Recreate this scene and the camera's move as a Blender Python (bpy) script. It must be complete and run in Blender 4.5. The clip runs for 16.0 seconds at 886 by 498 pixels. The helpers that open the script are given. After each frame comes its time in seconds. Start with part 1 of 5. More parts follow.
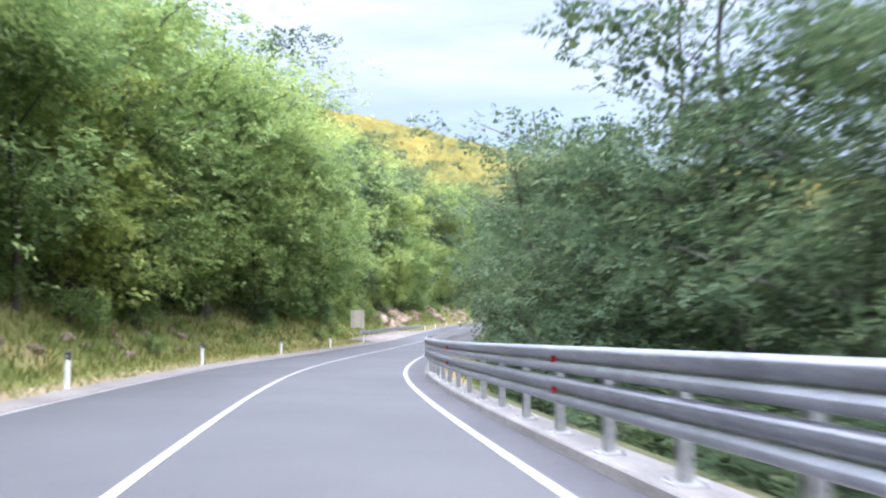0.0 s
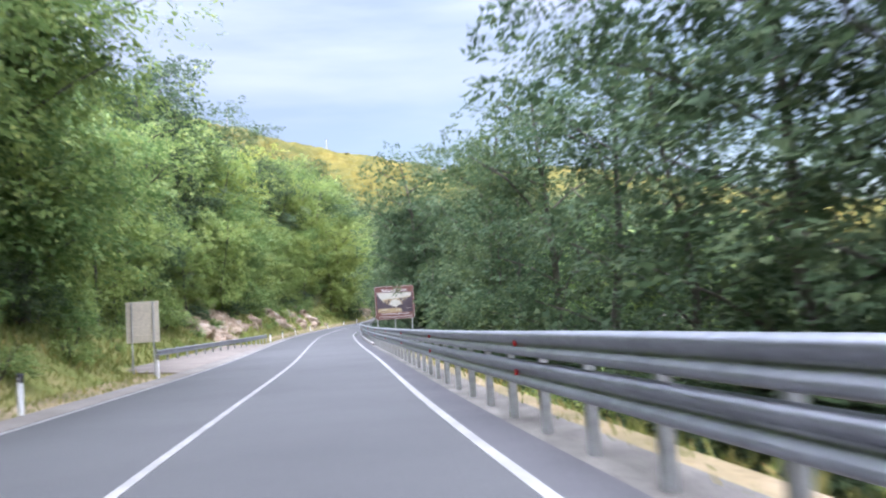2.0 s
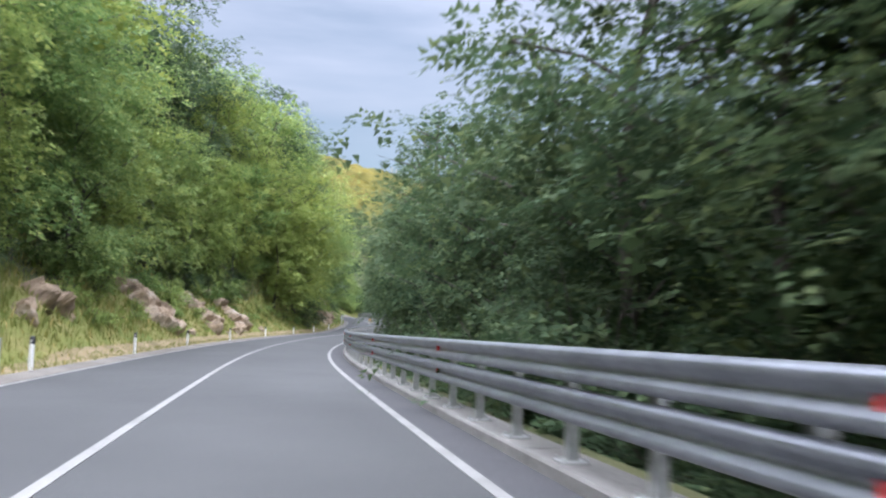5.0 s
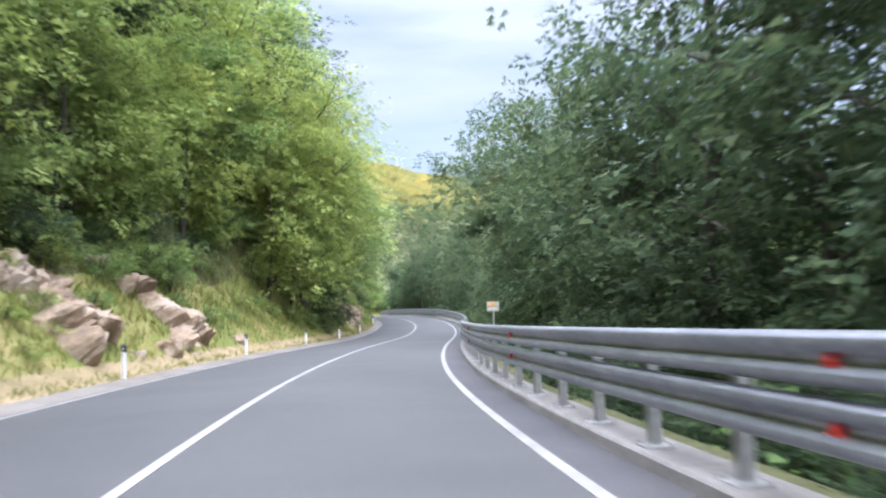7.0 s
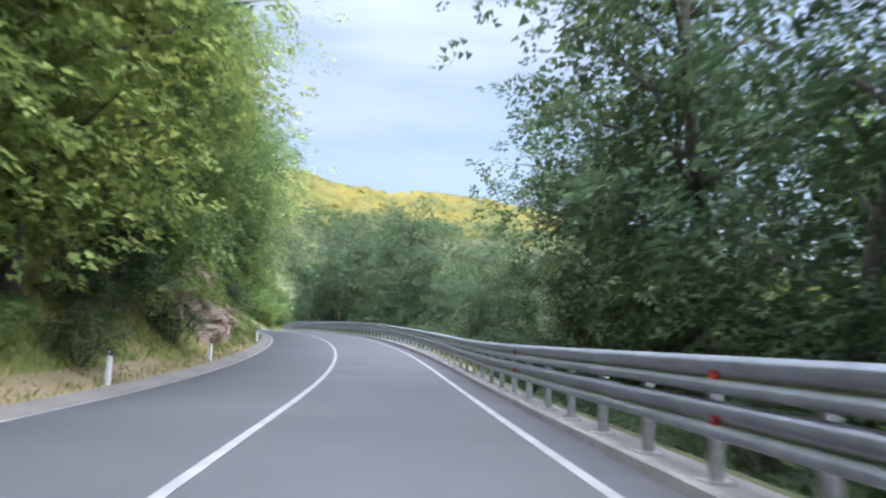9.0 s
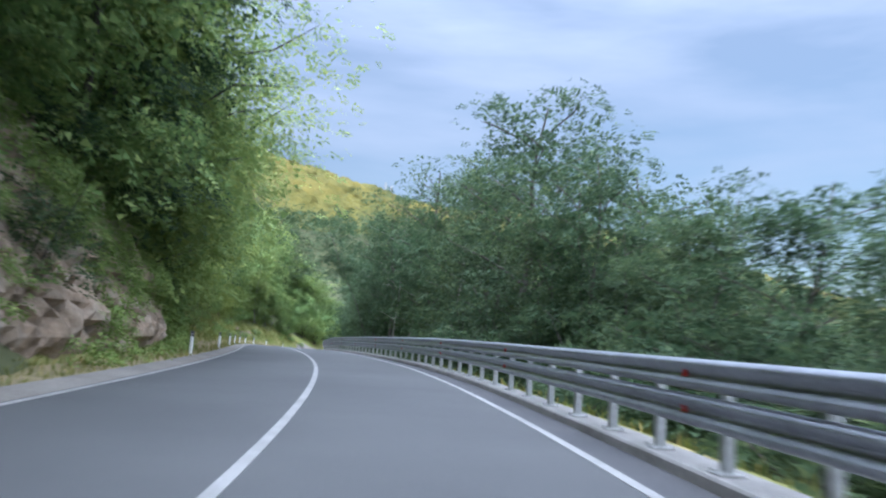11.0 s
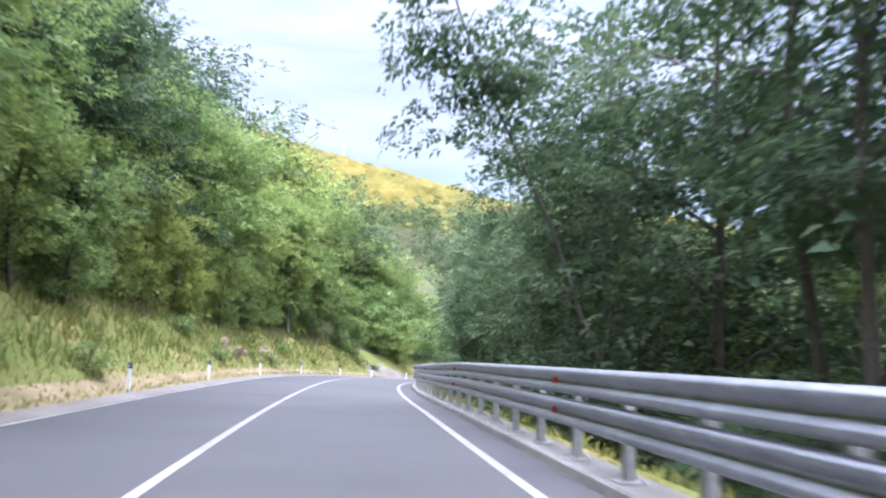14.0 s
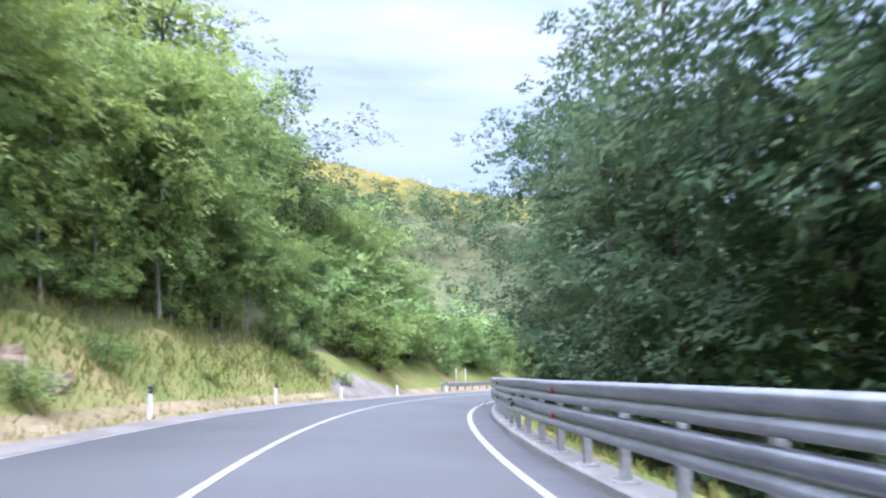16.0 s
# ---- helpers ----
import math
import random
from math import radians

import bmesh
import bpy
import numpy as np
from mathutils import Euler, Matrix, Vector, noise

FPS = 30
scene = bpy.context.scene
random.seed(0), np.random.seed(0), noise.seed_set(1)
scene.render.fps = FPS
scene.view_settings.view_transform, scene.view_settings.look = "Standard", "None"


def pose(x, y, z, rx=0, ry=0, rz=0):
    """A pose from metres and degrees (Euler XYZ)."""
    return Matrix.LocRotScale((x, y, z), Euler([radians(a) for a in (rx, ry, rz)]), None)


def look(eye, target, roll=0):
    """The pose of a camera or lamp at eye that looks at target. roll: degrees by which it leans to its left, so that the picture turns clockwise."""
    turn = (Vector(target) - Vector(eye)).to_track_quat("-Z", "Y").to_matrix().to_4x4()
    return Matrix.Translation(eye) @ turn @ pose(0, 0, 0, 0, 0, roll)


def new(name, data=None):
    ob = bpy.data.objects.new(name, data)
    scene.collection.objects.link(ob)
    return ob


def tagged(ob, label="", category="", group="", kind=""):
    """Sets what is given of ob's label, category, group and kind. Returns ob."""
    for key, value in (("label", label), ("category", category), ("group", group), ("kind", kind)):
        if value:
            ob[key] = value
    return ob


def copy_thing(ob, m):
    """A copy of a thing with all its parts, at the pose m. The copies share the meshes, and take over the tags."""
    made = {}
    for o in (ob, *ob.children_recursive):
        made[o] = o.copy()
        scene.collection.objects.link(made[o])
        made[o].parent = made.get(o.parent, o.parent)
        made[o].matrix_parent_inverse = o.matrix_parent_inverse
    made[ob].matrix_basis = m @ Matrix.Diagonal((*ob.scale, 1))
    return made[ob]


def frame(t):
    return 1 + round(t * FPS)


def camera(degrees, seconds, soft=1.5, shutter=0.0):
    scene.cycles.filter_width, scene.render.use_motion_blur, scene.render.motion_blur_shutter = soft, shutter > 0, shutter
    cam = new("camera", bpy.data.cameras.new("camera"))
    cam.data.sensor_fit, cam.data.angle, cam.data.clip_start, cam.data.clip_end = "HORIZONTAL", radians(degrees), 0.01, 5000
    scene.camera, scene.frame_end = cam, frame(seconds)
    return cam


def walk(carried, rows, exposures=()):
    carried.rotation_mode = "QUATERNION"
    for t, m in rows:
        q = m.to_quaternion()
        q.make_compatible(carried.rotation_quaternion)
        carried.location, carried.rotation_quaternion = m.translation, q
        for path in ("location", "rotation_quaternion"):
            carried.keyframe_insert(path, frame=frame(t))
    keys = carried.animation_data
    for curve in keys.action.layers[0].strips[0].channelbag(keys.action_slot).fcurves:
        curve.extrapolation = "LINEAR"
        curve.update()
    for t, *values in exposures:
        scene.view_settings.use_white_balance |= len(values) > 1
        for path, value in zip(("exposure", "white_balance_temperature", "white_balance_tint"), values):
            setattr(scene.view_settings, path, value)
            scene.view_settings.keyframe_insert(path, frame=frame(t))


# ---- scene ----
cam = camera(58.66, 16.0, soft=2.2, shutter=0.27)
PATH = [
    (0.00, pose(-0.207, -0.020, 1.212, 94.27, 0.78, -0.72)),
    (0.50, pose(-1.338, 9.429, 0.870, 94.66, 2.38, -2.19)),
    (1.00, pose(-2.365, 18.840, 0.574, 94.78, 3.65, -5.99)),
    (1.50, pose(-2.893, 28.216, 0.319, 94.68, 4.18, -9.95)),
    (2.00, pose(-2.690, 37.537, 0.131, 94.33, 3.80, -13.33)),
    (2.50, pose(-2.003, 46.818, -0.104, 94.05, 1.22, -16.00)),
    (3.00, pose(-1.093, 56.078, -0.250, 94.46, -0.74, -17.75)),
    (3.50, pose(-0.136, 65.328, -0.383, 95.17, -2.09, -18.05)),
    (4.00, pose(0.708, 74.559, -0.522, 95.77, -2.47, -18.10)),
    (4.20, pose(1.038, 78.249, -0.561, 96.03, -2.42, -17.86)),
    (4.70, pose(1.921, 87.506, -0.639, 95.93, -1.97, -17.86)),
    (5.25, pose(2.954, 97.544, -0.697, 95.65, -0.87, -16.48)),
    (5.80, pose(4.014, 107.981, -0.739, 95.36, 0.24, -14.54)),
    (6.30, pose(5.010, 117.309, -0.767, 95.26, 0.69, -14.51)),
    (6.50, pose(5.456, 121.016, -0.775, 95.23, 1.04, -14.91)),
    (7.00, pose(6.721, 130.216, -0.783, 95.62, 1.57, -16.61)),
    (7.50, pose(8.346, 139.300, -0.719, 95.84, 1.37, -18.57)),
    (8.00, pose(10.373, 148.215, -0.665, 96.27, 0.65, -20.22)),
    (8.20, pose(11.256, 151.750, -0.621, 96.47, -0.17, -20.80)),
    (8.70, pose(13.721, 160.500, -0.501, 96.79, -0.78, -22.80)),
    (9.25, pose(16.716, 169.896, -0.384, 97.52, -1.79, -23.25)),
    (9.80, pose(19.939, 179.620, -0.275, 98.25, -2.80, -22.47)),
    (10.30, pose(22.769, 188.399, -0.092, 98.57, -3.42, -21.28)),
    (10.50, pose(23.855, 191.925, 0.018, 98.53, -3.39, -20.33)),
    (11.00, pose(26.403, 200.939, 0.355, 98.71, -3.63, -18.42)),
    (11.50, pose(28.712, 210.182, 0.770, 98.93, -3.28, -16.82)),
    (12.00, pose(30.713, 219.571, 1.146, 99.19, -3.04, -15.74)),
    (12.50, pose(32.350, 229.032, 1.530, 99.51, -3.32, -14.47)),
    (13.00, pose(33.714, 238.427, 1.823, 99.62, -2.91, -13.30)),
    (13.50, pose(34.800, 247.716, 2.111, 99.53, -2.50, -12.56)),
    (14.00, pose(35.680, 256.886, 2.340, 99.19, -2.16, -12.25)),
    (14.50, pose(36.503, 265.994, 2.521, 99.12, -1.96, -12.18)),
    (15.00, pose(37.399, 275.081, 2.702, 99.45, -1.15, -12.46)),
    (15.50, pose(38.392, 284.171, 2.860, 99.65, -0.03, -13.28)),
    (16.00, pose(39.627, 293.262, 2.992, 99.33, 1.15, -15.24)),
]
EXPOSURES = [(0.0, 2.4, 5650, 23), (2.0, 2.15, 5600, 23), (3.0, 1.8, 5800, 19), (4.2, 1.6, 5800, 17), (6.3, 2.15, 5750, 21), (8.2, 2.25, 5750, 21), (10.3, 1.65, 5200, 15), (11.4, 1.7, 5200, 16), (12.0, 1.9, 5400, 22), (12.6, 2.3, 5650, 24), (14.0, 2.4, 5550, 26), (16.0, 2.3, 5350, 25)]
walk(cam, PATH, EXPOSURES)

# ---- world and light ----
SUN_ELEVATION, SUN_TURN = radians(7.8), radians(128)   # low evening sun, behind and to the left of the road
sun_way = Vector((-math.sin(SUN_TURN) * math.cos(SUN_ELEVATION), math.cos(SUN_TURN) * math.cos(SUN_ELEVATION), math.sin(SUN_ELEVATION)))

world = bpy.data.worlds.new("evening_sky")
scene.world = world
world.use_nodes = True
wn, wl = world.node_tree.nodes, world.node_tree.links
wn.clear()
w_out = wn.new("ShaderNodeOutputWorld")
w_bg = wn.new("ShaderNodeBackground")
w_sky = wn.new("ShaderNodeTexSky")
w_sky.sky_type, w_sky.sun_disc = "NISHITA", False
w_sky.sun_elevation, w_sky.sun_rotation = SUN_ELEVATION, -SUN_TURN
w_sky.air_density, w_sky.dust_density, w_sky.ozone_density = 1.0, 0.6, 1.2
w_co = wn.new("ShaderNodeTexCoord")
w_map = wn.new("ShaderNodeMapping")
w_map.inputs["Scale"].default_value = (1.2, 2.0, 7.0)
w_map.inputs["Rotation"].default_value = (0.1, 0.06, 0.5)
w_noise = wn.new("ShaderNodeTexNoise")
w_noise.inputs["Scale"].default_value, w_noise.inputs["Detail"].default_value = 2.2, 7.0
w_ramp = wn.new("ShaderNodeValToRGB")
w_ramp.color_ramp.elements[0].position, w_ramp.color_ramp.elements[1].position = 0.39, 0.77
w_mul = wn.new("ShaderNodeMath")
w_mul.operation = "MULTIPLY_ADD"
w_mul.inputs[1].default_value, w_mul.inputs[2].default_value = 0.34, 0.27
w_mix = wn.new("ShaderNodeMix")
w_mix.data_type = "RGBA"
w_dot = wn.new("ShaderNodeVectorMath")                  # thin cloud, brightest overhead and a little towards the hidden low sun
w_dot.operation = "DOT_PRODUCT"
w_dot.inputs[1].default_value = Vector((sun_way.x * 0.3, sun_way.y * 0.3, 1.0)).normalized()
w_half = wn.new("ShaderNodeMath")
w_half.operation, w_half.use_clamp = "MULTIPLY_ADD", True
w_half.inputs[1].default_value, w_half.inputs[2].default_value = 0.5, 0.5
w_sq = wn.new("ShaderNodeMath")
w_sq.operation = "POWER"
w_sq.inputs[1].default_value = 8.0
w_pow = wn.new("ShaderNodeMath")
w_pow.operation = "MULTIPLY_ADD"
w_pow.inputs[1].default_value, w_pow.inputs[2].default_value = 10.5, 0.17
w_cloud = wn.new("ShaderNodeMix")
w_cloud.data_type, w_cloud.blend_type = "RGBA", "MULTIPLY"
w_cloud.inputs["Factor"].default_value, w_cloud.inputs["A"].default_value = 1.0, (23.5, 24.0, 25.2, 1)
wl.new(w_co.outputs["Generated"], w_dot.inputs[0])
wl.new(w_dot.outputs["Value"], w_half.inputs[0])
wl.new(w_half.outputs[0], w_sq.inputs[0])
wl.new(w_sq.outputs[0], w_pow.inputs[0])
wl.new(w_pow.outputs[0], w_cloud.inputs["B"])
wl.new(w_cloud.outputs["Result"], w_mix.inputs["B"])
wl.new(w_co.outputs["Generated"], w_map.inputs["Vector"])
wl.new(w_map.outputs["Vector"], w_noise.inputs["Vector"])
wl.new(w_noise.outputs["Fac"], w_ramp.inputs["Fac"])
wl.new(w_ramp.outputs["Color"], w_mul.inputs[0])
wl.new(w_mul.outputs[0], w_mix.inputs["Factor"])
wl.new(w_sky.outputs["Color"], w_mix.inputs["A"])
wl.new(w_mix.outputs["Result"], w_bg.inputs["Color"])
w_bg.inputs["Strength"].default_value = 0.05
wl.new(w_bg.outputs["Background"], w_out.inputs["Surface"])

sun_data = bpy.data.lights.new("sun", "SUN")
sun_data.energy, sun_data.angle, sun_data.color = 0.9, radians(0.5), (1.0, 0.62, 0.22)
sun = new("sun", sun_data)
sun.matrix_world = look((0, 0, 300), Vector((0, 0, 300)) - sun_way)


# ---- materials ----
def material(name, rough=0.8, metal=0.0, spec=0.3):
    m = bpy.data.materials.new(name)
    m.use_nodes = True
    n = m.node_tree.nodes
    b = n["Principled BSDF"]
    b.inputs["Roughness"].default_value, b.inputs["Metallic"].default_value = rough, metal
    b.inputs["Specular IOR Level"].default_value = spec
    return m, n, m.node_tree.links, b


def noise_of(n, l, scale, detail=4.0, rough=0.55, coord="Object", stretch=None):
    t = n.new("ShaderNodeTexCoord")
    x = n.new("ShaderNodeTexNoise")
    x.inputs["Scale"].default_value, x.inputs["Detail"].default_value, x.inputs["Roughness"].default_value = scale, detail, rough
    if stretch:
        mp = n.new("ShaderNodeMapping")
        mp.inputs["Scale"].default_value = stretch
        l.new(t.outputs[coord], mp.inputs["Vector"])
        l.new(mp.outputs["Vector"], x.inputs["Vector"])
    else:
        l.new(t.outputs[coord], x.inputs["Vector"])
    return x.outputs["Fac"]


def ramp_of(n, l, fac, stops):
    r = n.new("ShaderNodeValToRGB")
    e = r.color_ramp.elements
    while len(e) < len(stops):
        e.new(0.5)
    for k, (p, c) in enumerate(stops):
        e[k].position, e[k].color = p, (*c, 1)
    l.new(fac, r.inputs["Fac"])
    return r.outputs["Color"]


def mix_of(n, l, fac, a, b, mode="MIX"):
    m = n.new("ShaderNodeMix")
    m.data_type, m.blend_type = "RGBA", mode
    for key, v in (("Factor", fac), ("A", a), ("B", b)):
        if isinstance(v, (int, float)):
            m.inputs[key].default_value = v
        elif isinstance(v, tuple):
            m.inputs[key].default_value = (*v, 1)
        else:
            l.new(v, m.inputs[key])
    return m.outputs["Result"]


def bump_of(n, l, b, fac, strength, distance):
    x = n.new("ShaderNodeBump")
    x.inputs["Strength"].default_value, x.inputs["Distance"].default_value = strength, distance
    l.new(fac, x.inputs["Height"])
    l.new(x.outputs["Normal"], b.inputs["Normal"])


def surface(name, stops, scale, fine, rough=0.85, metal=0.0, spec=0.3, bump=0.3, depth=0.02, stretch=None):
    """Colour from broad patches, multiplied by a fine grain that also gives the relief."""
    m, n, l, b = material(name, rough, metal, spec)
    broad = ramp_of(n, l, noise_of(n, l, scale, stretch=stretch), stops)
    grain = noise_of(n, l, fine, 6.0, 0.65)
    shade = ramp_of(n, l, grain, ((0.3, (0.72, 0.72, 0.72)), (0.7, (1.15, 1.15, 1.15))))
    l.new(mix_of(n, l, 1.0, broad, shade, "MULTIPLY"), b.inputs["Base Color"])
    bump_of(n, l, b, grain, bump, depth)
    return m


def leaf_material(name, dark, light, bright, through_light=0.42):
    m, n, l, b = material(name, 0.6, 0.0, 0.12)
    info = n.new("ShaderNodeObjectInfo")
    geo = n.new("ShaderNodeNewGeometry")
    big = noise_of(n, l, 0.35, 3.0)
    col = mix_of(n, l, big, dark, light)
    isl = n.new("ShaderNodeMath")
    isl.operation = "POWER"
    isl.inputs[1].default_value = 4.0
    l.new(geo.outputs["Random Per Island"], isl.inputs[0])
    col = mix_of(n, l, isl.outputs[0], col, bright)
    tone = ramp_of(n, l, info.outputs["Random"], ((0.0, (0.78, 0.86, 0.84)), (0.5, (1.0, 1.0, 1.0)), (1.0, (1.14, 1.07, 0.94))))
    col = mix_of(n, l, 1.0, col, tone, "MULTIPLY")
    l.new(col, b.inputs["Base Color"])
    tr = n.new("ShaderNodeBsdfTranslucent")
    l.new(col, tr.inputs["Color"])
    ms = n.new("ShaderNodeMixShader")
    ms.inputs["Fac"].default_value = through_light
    l.new(b.outputs["BSDF"], ms.inputs[1])
    l.new(tr.outputs["BSDF"], ms.inputs[2])
    l.new(ms.outputs["Shader"], n["Material Output"].inputs["Surface"])
    return m


ASPHALT = surface("asphalt", ((0.3, (0.049, 0.0495, 0.0465)), (0.7, (0.068, 0.0685, 0.064))), 0.25, 55.0, 0.78, 0, 0.35, 0.35, 0.006)
SHOULDER = surface("old_asphalt", ((0.3, (0.05, 0.05, 0.05)), (0.7, (0.072, 0.07, 0.068))), 0.5, 40.0, 0.85, 0, 0.3, 0.4, 0.008)
LINE_PAINT = surface("road_paint", ((0.25, (0.15, 0.146, 0.13)), (0.6, (0.245, 0.237, 0.215))), 1.2, 30.0, 0.6, 0, 0.4, 0.2, 0.003)
CONCRETE = surface("concrete", ((0.3, (0.15, 0.142, 0.124)), (0.7, (0.225, 0.213, 0.188))), 0.7, 14.0, 0.88, 0, 0.25, 0.35, 0.01)
GUTTER = surface("weathered_concrete", ((0.3, (0.13, 0.117, 0.095)), (0.7, (0.2, 0.183, 0.152))), 0.5, 12.0, 0.9, 0, 0.2, 0.4, 0.012)
STEEL = surface("galvanised_steel", ((0.3, (0.27, 0.282, 0.298)), (0.7, (0.37, 0.383, 0.402))), 1.1, 9.0, 0.43, 0.88, 0.5, 0.08, 0.004)
STEEL_DULL = surface("dull_galvanised_steel", ((0.3, (0.3, 0.305, 0.285)), (0.7, (0.42, 0.42, 0.39))), 2.0, 12.0, 0.6, 0.25, 0.4, 0.08, 0.004)
POST_WHITE = surface("white_plastic", ((0.3, (0.66, 0.66, 0.62)), (0.7, (0.8, 0.8, 0.77))), 2.0, 20.0, 0.5, 0, 0.4, 0.05, 0.002)
POST_BLACK = surface("black_plastic", ((0.3, (0.02, 0.02, 0.022)), (0.7, (0.035, 0.035, 0.035))), 3.0, 20.0, 0.5, 0, 0.4, 0.05, 0.002)
REFLECT_RED = surface("red_reflector", ((0.3, (0.62, 0.02, 0.02)), (0.7, (0.75, 0.03, 0.03))), 8.0, 60.0, 0.25, 0, 0.6, 0.1, 0.002)
EARTH = surface("bare_earth", ((0.3, (0.13, 0.115, 0.09)), (0.7, (0.22, 0.195, 0.16))), 0.6, 6.0, 0.95, 0, 0.15, 0.8, 0.08)
ROCK = surface("limestone", ((0.25, (0.13, 0.1, 0.07)), (0.48, (0.29, 0.215, 0.14)), (0.75, (0.41, 0.35, 0.27))), 0.7, 5.0, 0.92, 0, 0.2, 0.9, 0.09, (1, 1, 2.2))
GRASS_BED = surface("grass_bed", ((0.2, (0.095, 0.135, 0.033)), (0.5, (0.17, 0.18, 0.05)), (0.78, (0.31, 0.24, 0.11))), 0.35, 7.0, 0.95, 0, 0.1, 0.8, 0.06)
DRY_VERGE = surface("dry_verge", ((0.25, (0.13, 0.115, 0.055)), (0.5, (0.24, 0.19, 0.1)), (0.75, (0.33, 0.26, 0.16))), 0.6, 9.0, 0.95, 0, 0.1, 0.7, 0.03)
FOREST_BED = surface("forest_bed", ((0.3, (0.06, 0.07, 0.03)), (0.7, (0.12, 0.12, 0.055))), 0.3, 5.0, 0.95, 0, 0.1, 0.8, 0.1)
# woods tinted gold: part of the low sun's warmth is put into this colour
FAR_WOODS = surface("far_woods_sun_gold", ((0.3, (0.062, 0.07, 0.018)), (0.55, (0.12, 0.106, 0.024)), (0.8, (0.18, 0.14, 0.032))), 0.02, 0.16, 0.95, 0, 0.1, 1.0, 2.5)
BARK = surface("bark", ((0.3, (0.055, 0.048, 0.04)), (0.7, (0.13, 0.115, 0.095))), 1.5, 14.0, 0.95, 0, 0.1, 0.8, 0.03, (1, 1, 0.3))
BARK_PALE = surface("pale_bark", ((0.3, (0.2, 0.18, 0.15)), (0.7, (0.34, 0.31, 0.27))), 1.5, 14.0, 0.9, 0, 0.1, 0.6, 0.02, (1, 1, 0.3))
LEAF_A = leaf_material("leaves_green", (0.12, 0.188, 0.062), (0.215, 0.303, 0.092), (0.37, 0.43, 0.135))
# LEAF_B: shade behind the guardrail and on far slopes put into the leaf colour
LEAF_B = leaf_material("leaves_shaded_green", (0.04, 0.071, 0.034), (0.072, 0.11, 0.049), (0.13, 0.168, 0.072))
LEAF_C = leaf_material("leaves_yellow_green", (0.15, 0.213, 0.055), (0.245, 0.308, 0.08), (0.39, 0.43, 0.12))
GRASS = leaf_material("grass_blades", (0.105, 0.155, 0.038), (0.195, 0.215, 0.06), (0.39, 0.32, 0.13), 0.35)
PETAL = surface("white_petals", ((0.3, (0.55, 0.55, 0.48)), (0.7, (0.72, 0.72, 0.66))), 2.0, 20.0, 0.7, 0, 0.2, 0.1, 0.002)
SIGN_BROWN = surface("brown_sign_face", ((0.3, (0.105, 0.045, 0.032)), (0.7, (0.13, 0.055, 0.04))), 1.0, 30.0, 0.45, 0, 0.4, 0.03, 0.002)
SIGN_WHITE = surface("white_sign_print", ((0.3, (0.44, 0.42, 0.385)), (0.7, (0.52, 0.5, 0.46))), 1.0, 30.0, 0.5, 0, 0.4, 0.03, 0.002)
SIGN_CREAM = surface("cream_print", ((0.3, (0.36, 0.345, 0.275)), (0.7, (0.43, 0.41, 0.335))), 1.5, 20.0, 0.5, 0, 0.4, 0.03, 0.002)
SIGN_DARK = surface("dark_print", ((0.3, (0.035, 0.025, 0.03)), (0.7, (0.06, 0.045, 0.05))), 2.0, 20.0, 0.5, 0, 0.4, 0.03, 0.002)
SIGN_OCHRE = surface("ochre_print", ((0.3, (0.2, 0.15, 0.07)), (0.7, (0.38, 0.3, 0.15))), 3.0, 20.0, 0.5, 0, 0.4, 0.03, 0.002)
SIGN_BACK = surface("beige_sign_back", ((0.3, (0.6, 0.53, 0.4)), (0.7, (0.7, 0.63, 0.49))), 1.2, 15.0, 0.6, 0, 0.3, 0.05, 0.003)
SIGN_ORANGE = surface("orange_print", ((0.3, (0.7, 0.3, 0.03)), (0.7, (0.78, 0.36, 0.05))), 3.0, 20.0, 0.5, 0, 0.4, 0.03, 0.002)
PLASTER = surface("plaster", ((0.3, (0.55, 0.5, 0.42)), (0.7, (0.68, 0.62, 0.53))), 0.3, 5.0, 0.9, 0, 0.2, 0.2, 0.01)
ROOF_TILE = surface("clay_roof", ((0.3, (0.36, 0.13, 0.06)), (0.7, (0.5, 0.2, 0.09))), 0.6, 6.0, 0.85, 0, 0.2, 0.5, 0.04)
WINDOW_DARK = surface("window_glass", ((0.3, (0.03, 0.035, 0.04)), (0.7, (0.05, 0.055, 0.06))), 1.0, 10.0, 0.1, 0, 0.6, 0.02, 0.002)
WATER = surface("river_water", ((0.3, (0.03, 0.07, 0.06)), (0.7, (0.05, 0.1, 0.085))), 0.05, 1.2, 0.12, 0, 0.5, 0.15, 0.05)


# ---- mesh helpers ----
def mesh_of(name, verts, faces, mats, smooth=False, index=None):
    me = bpy.data.meshes.new(name)
    me.from_pydata(verts if isinstance(verts, list) else verts.tolist(), [], faces if isinstance(faces, list) else faces.tolist())
    for m in (mats if isinstance(mats, (list, tuple)) else [mats]):
        me.materials.append(m)
    if index is not None:
        me.polygons.foreach_set("material_index", index)
    if smooth:
        me.polygons.foreach_set("use_smooth", [True] * len(me.polygons))
    me.update()
    return me


def piece(name, me, parent=None, label="", at=None):
    ob = new(name, me)
    if parent is not None:
        ob.parent = parent
    if at is not None:
        ob.matrix_basis = at
    if label:
        tagged(ob, label)
    return ob


def part(name, bm, mat, parent, label="", at=None):
    me = bpy.data.meshes.new(name)
    bm.to_mesh(me)
    bm.free()
    me.materials.append(mat)
    return piece(name, me, parent, label, at)


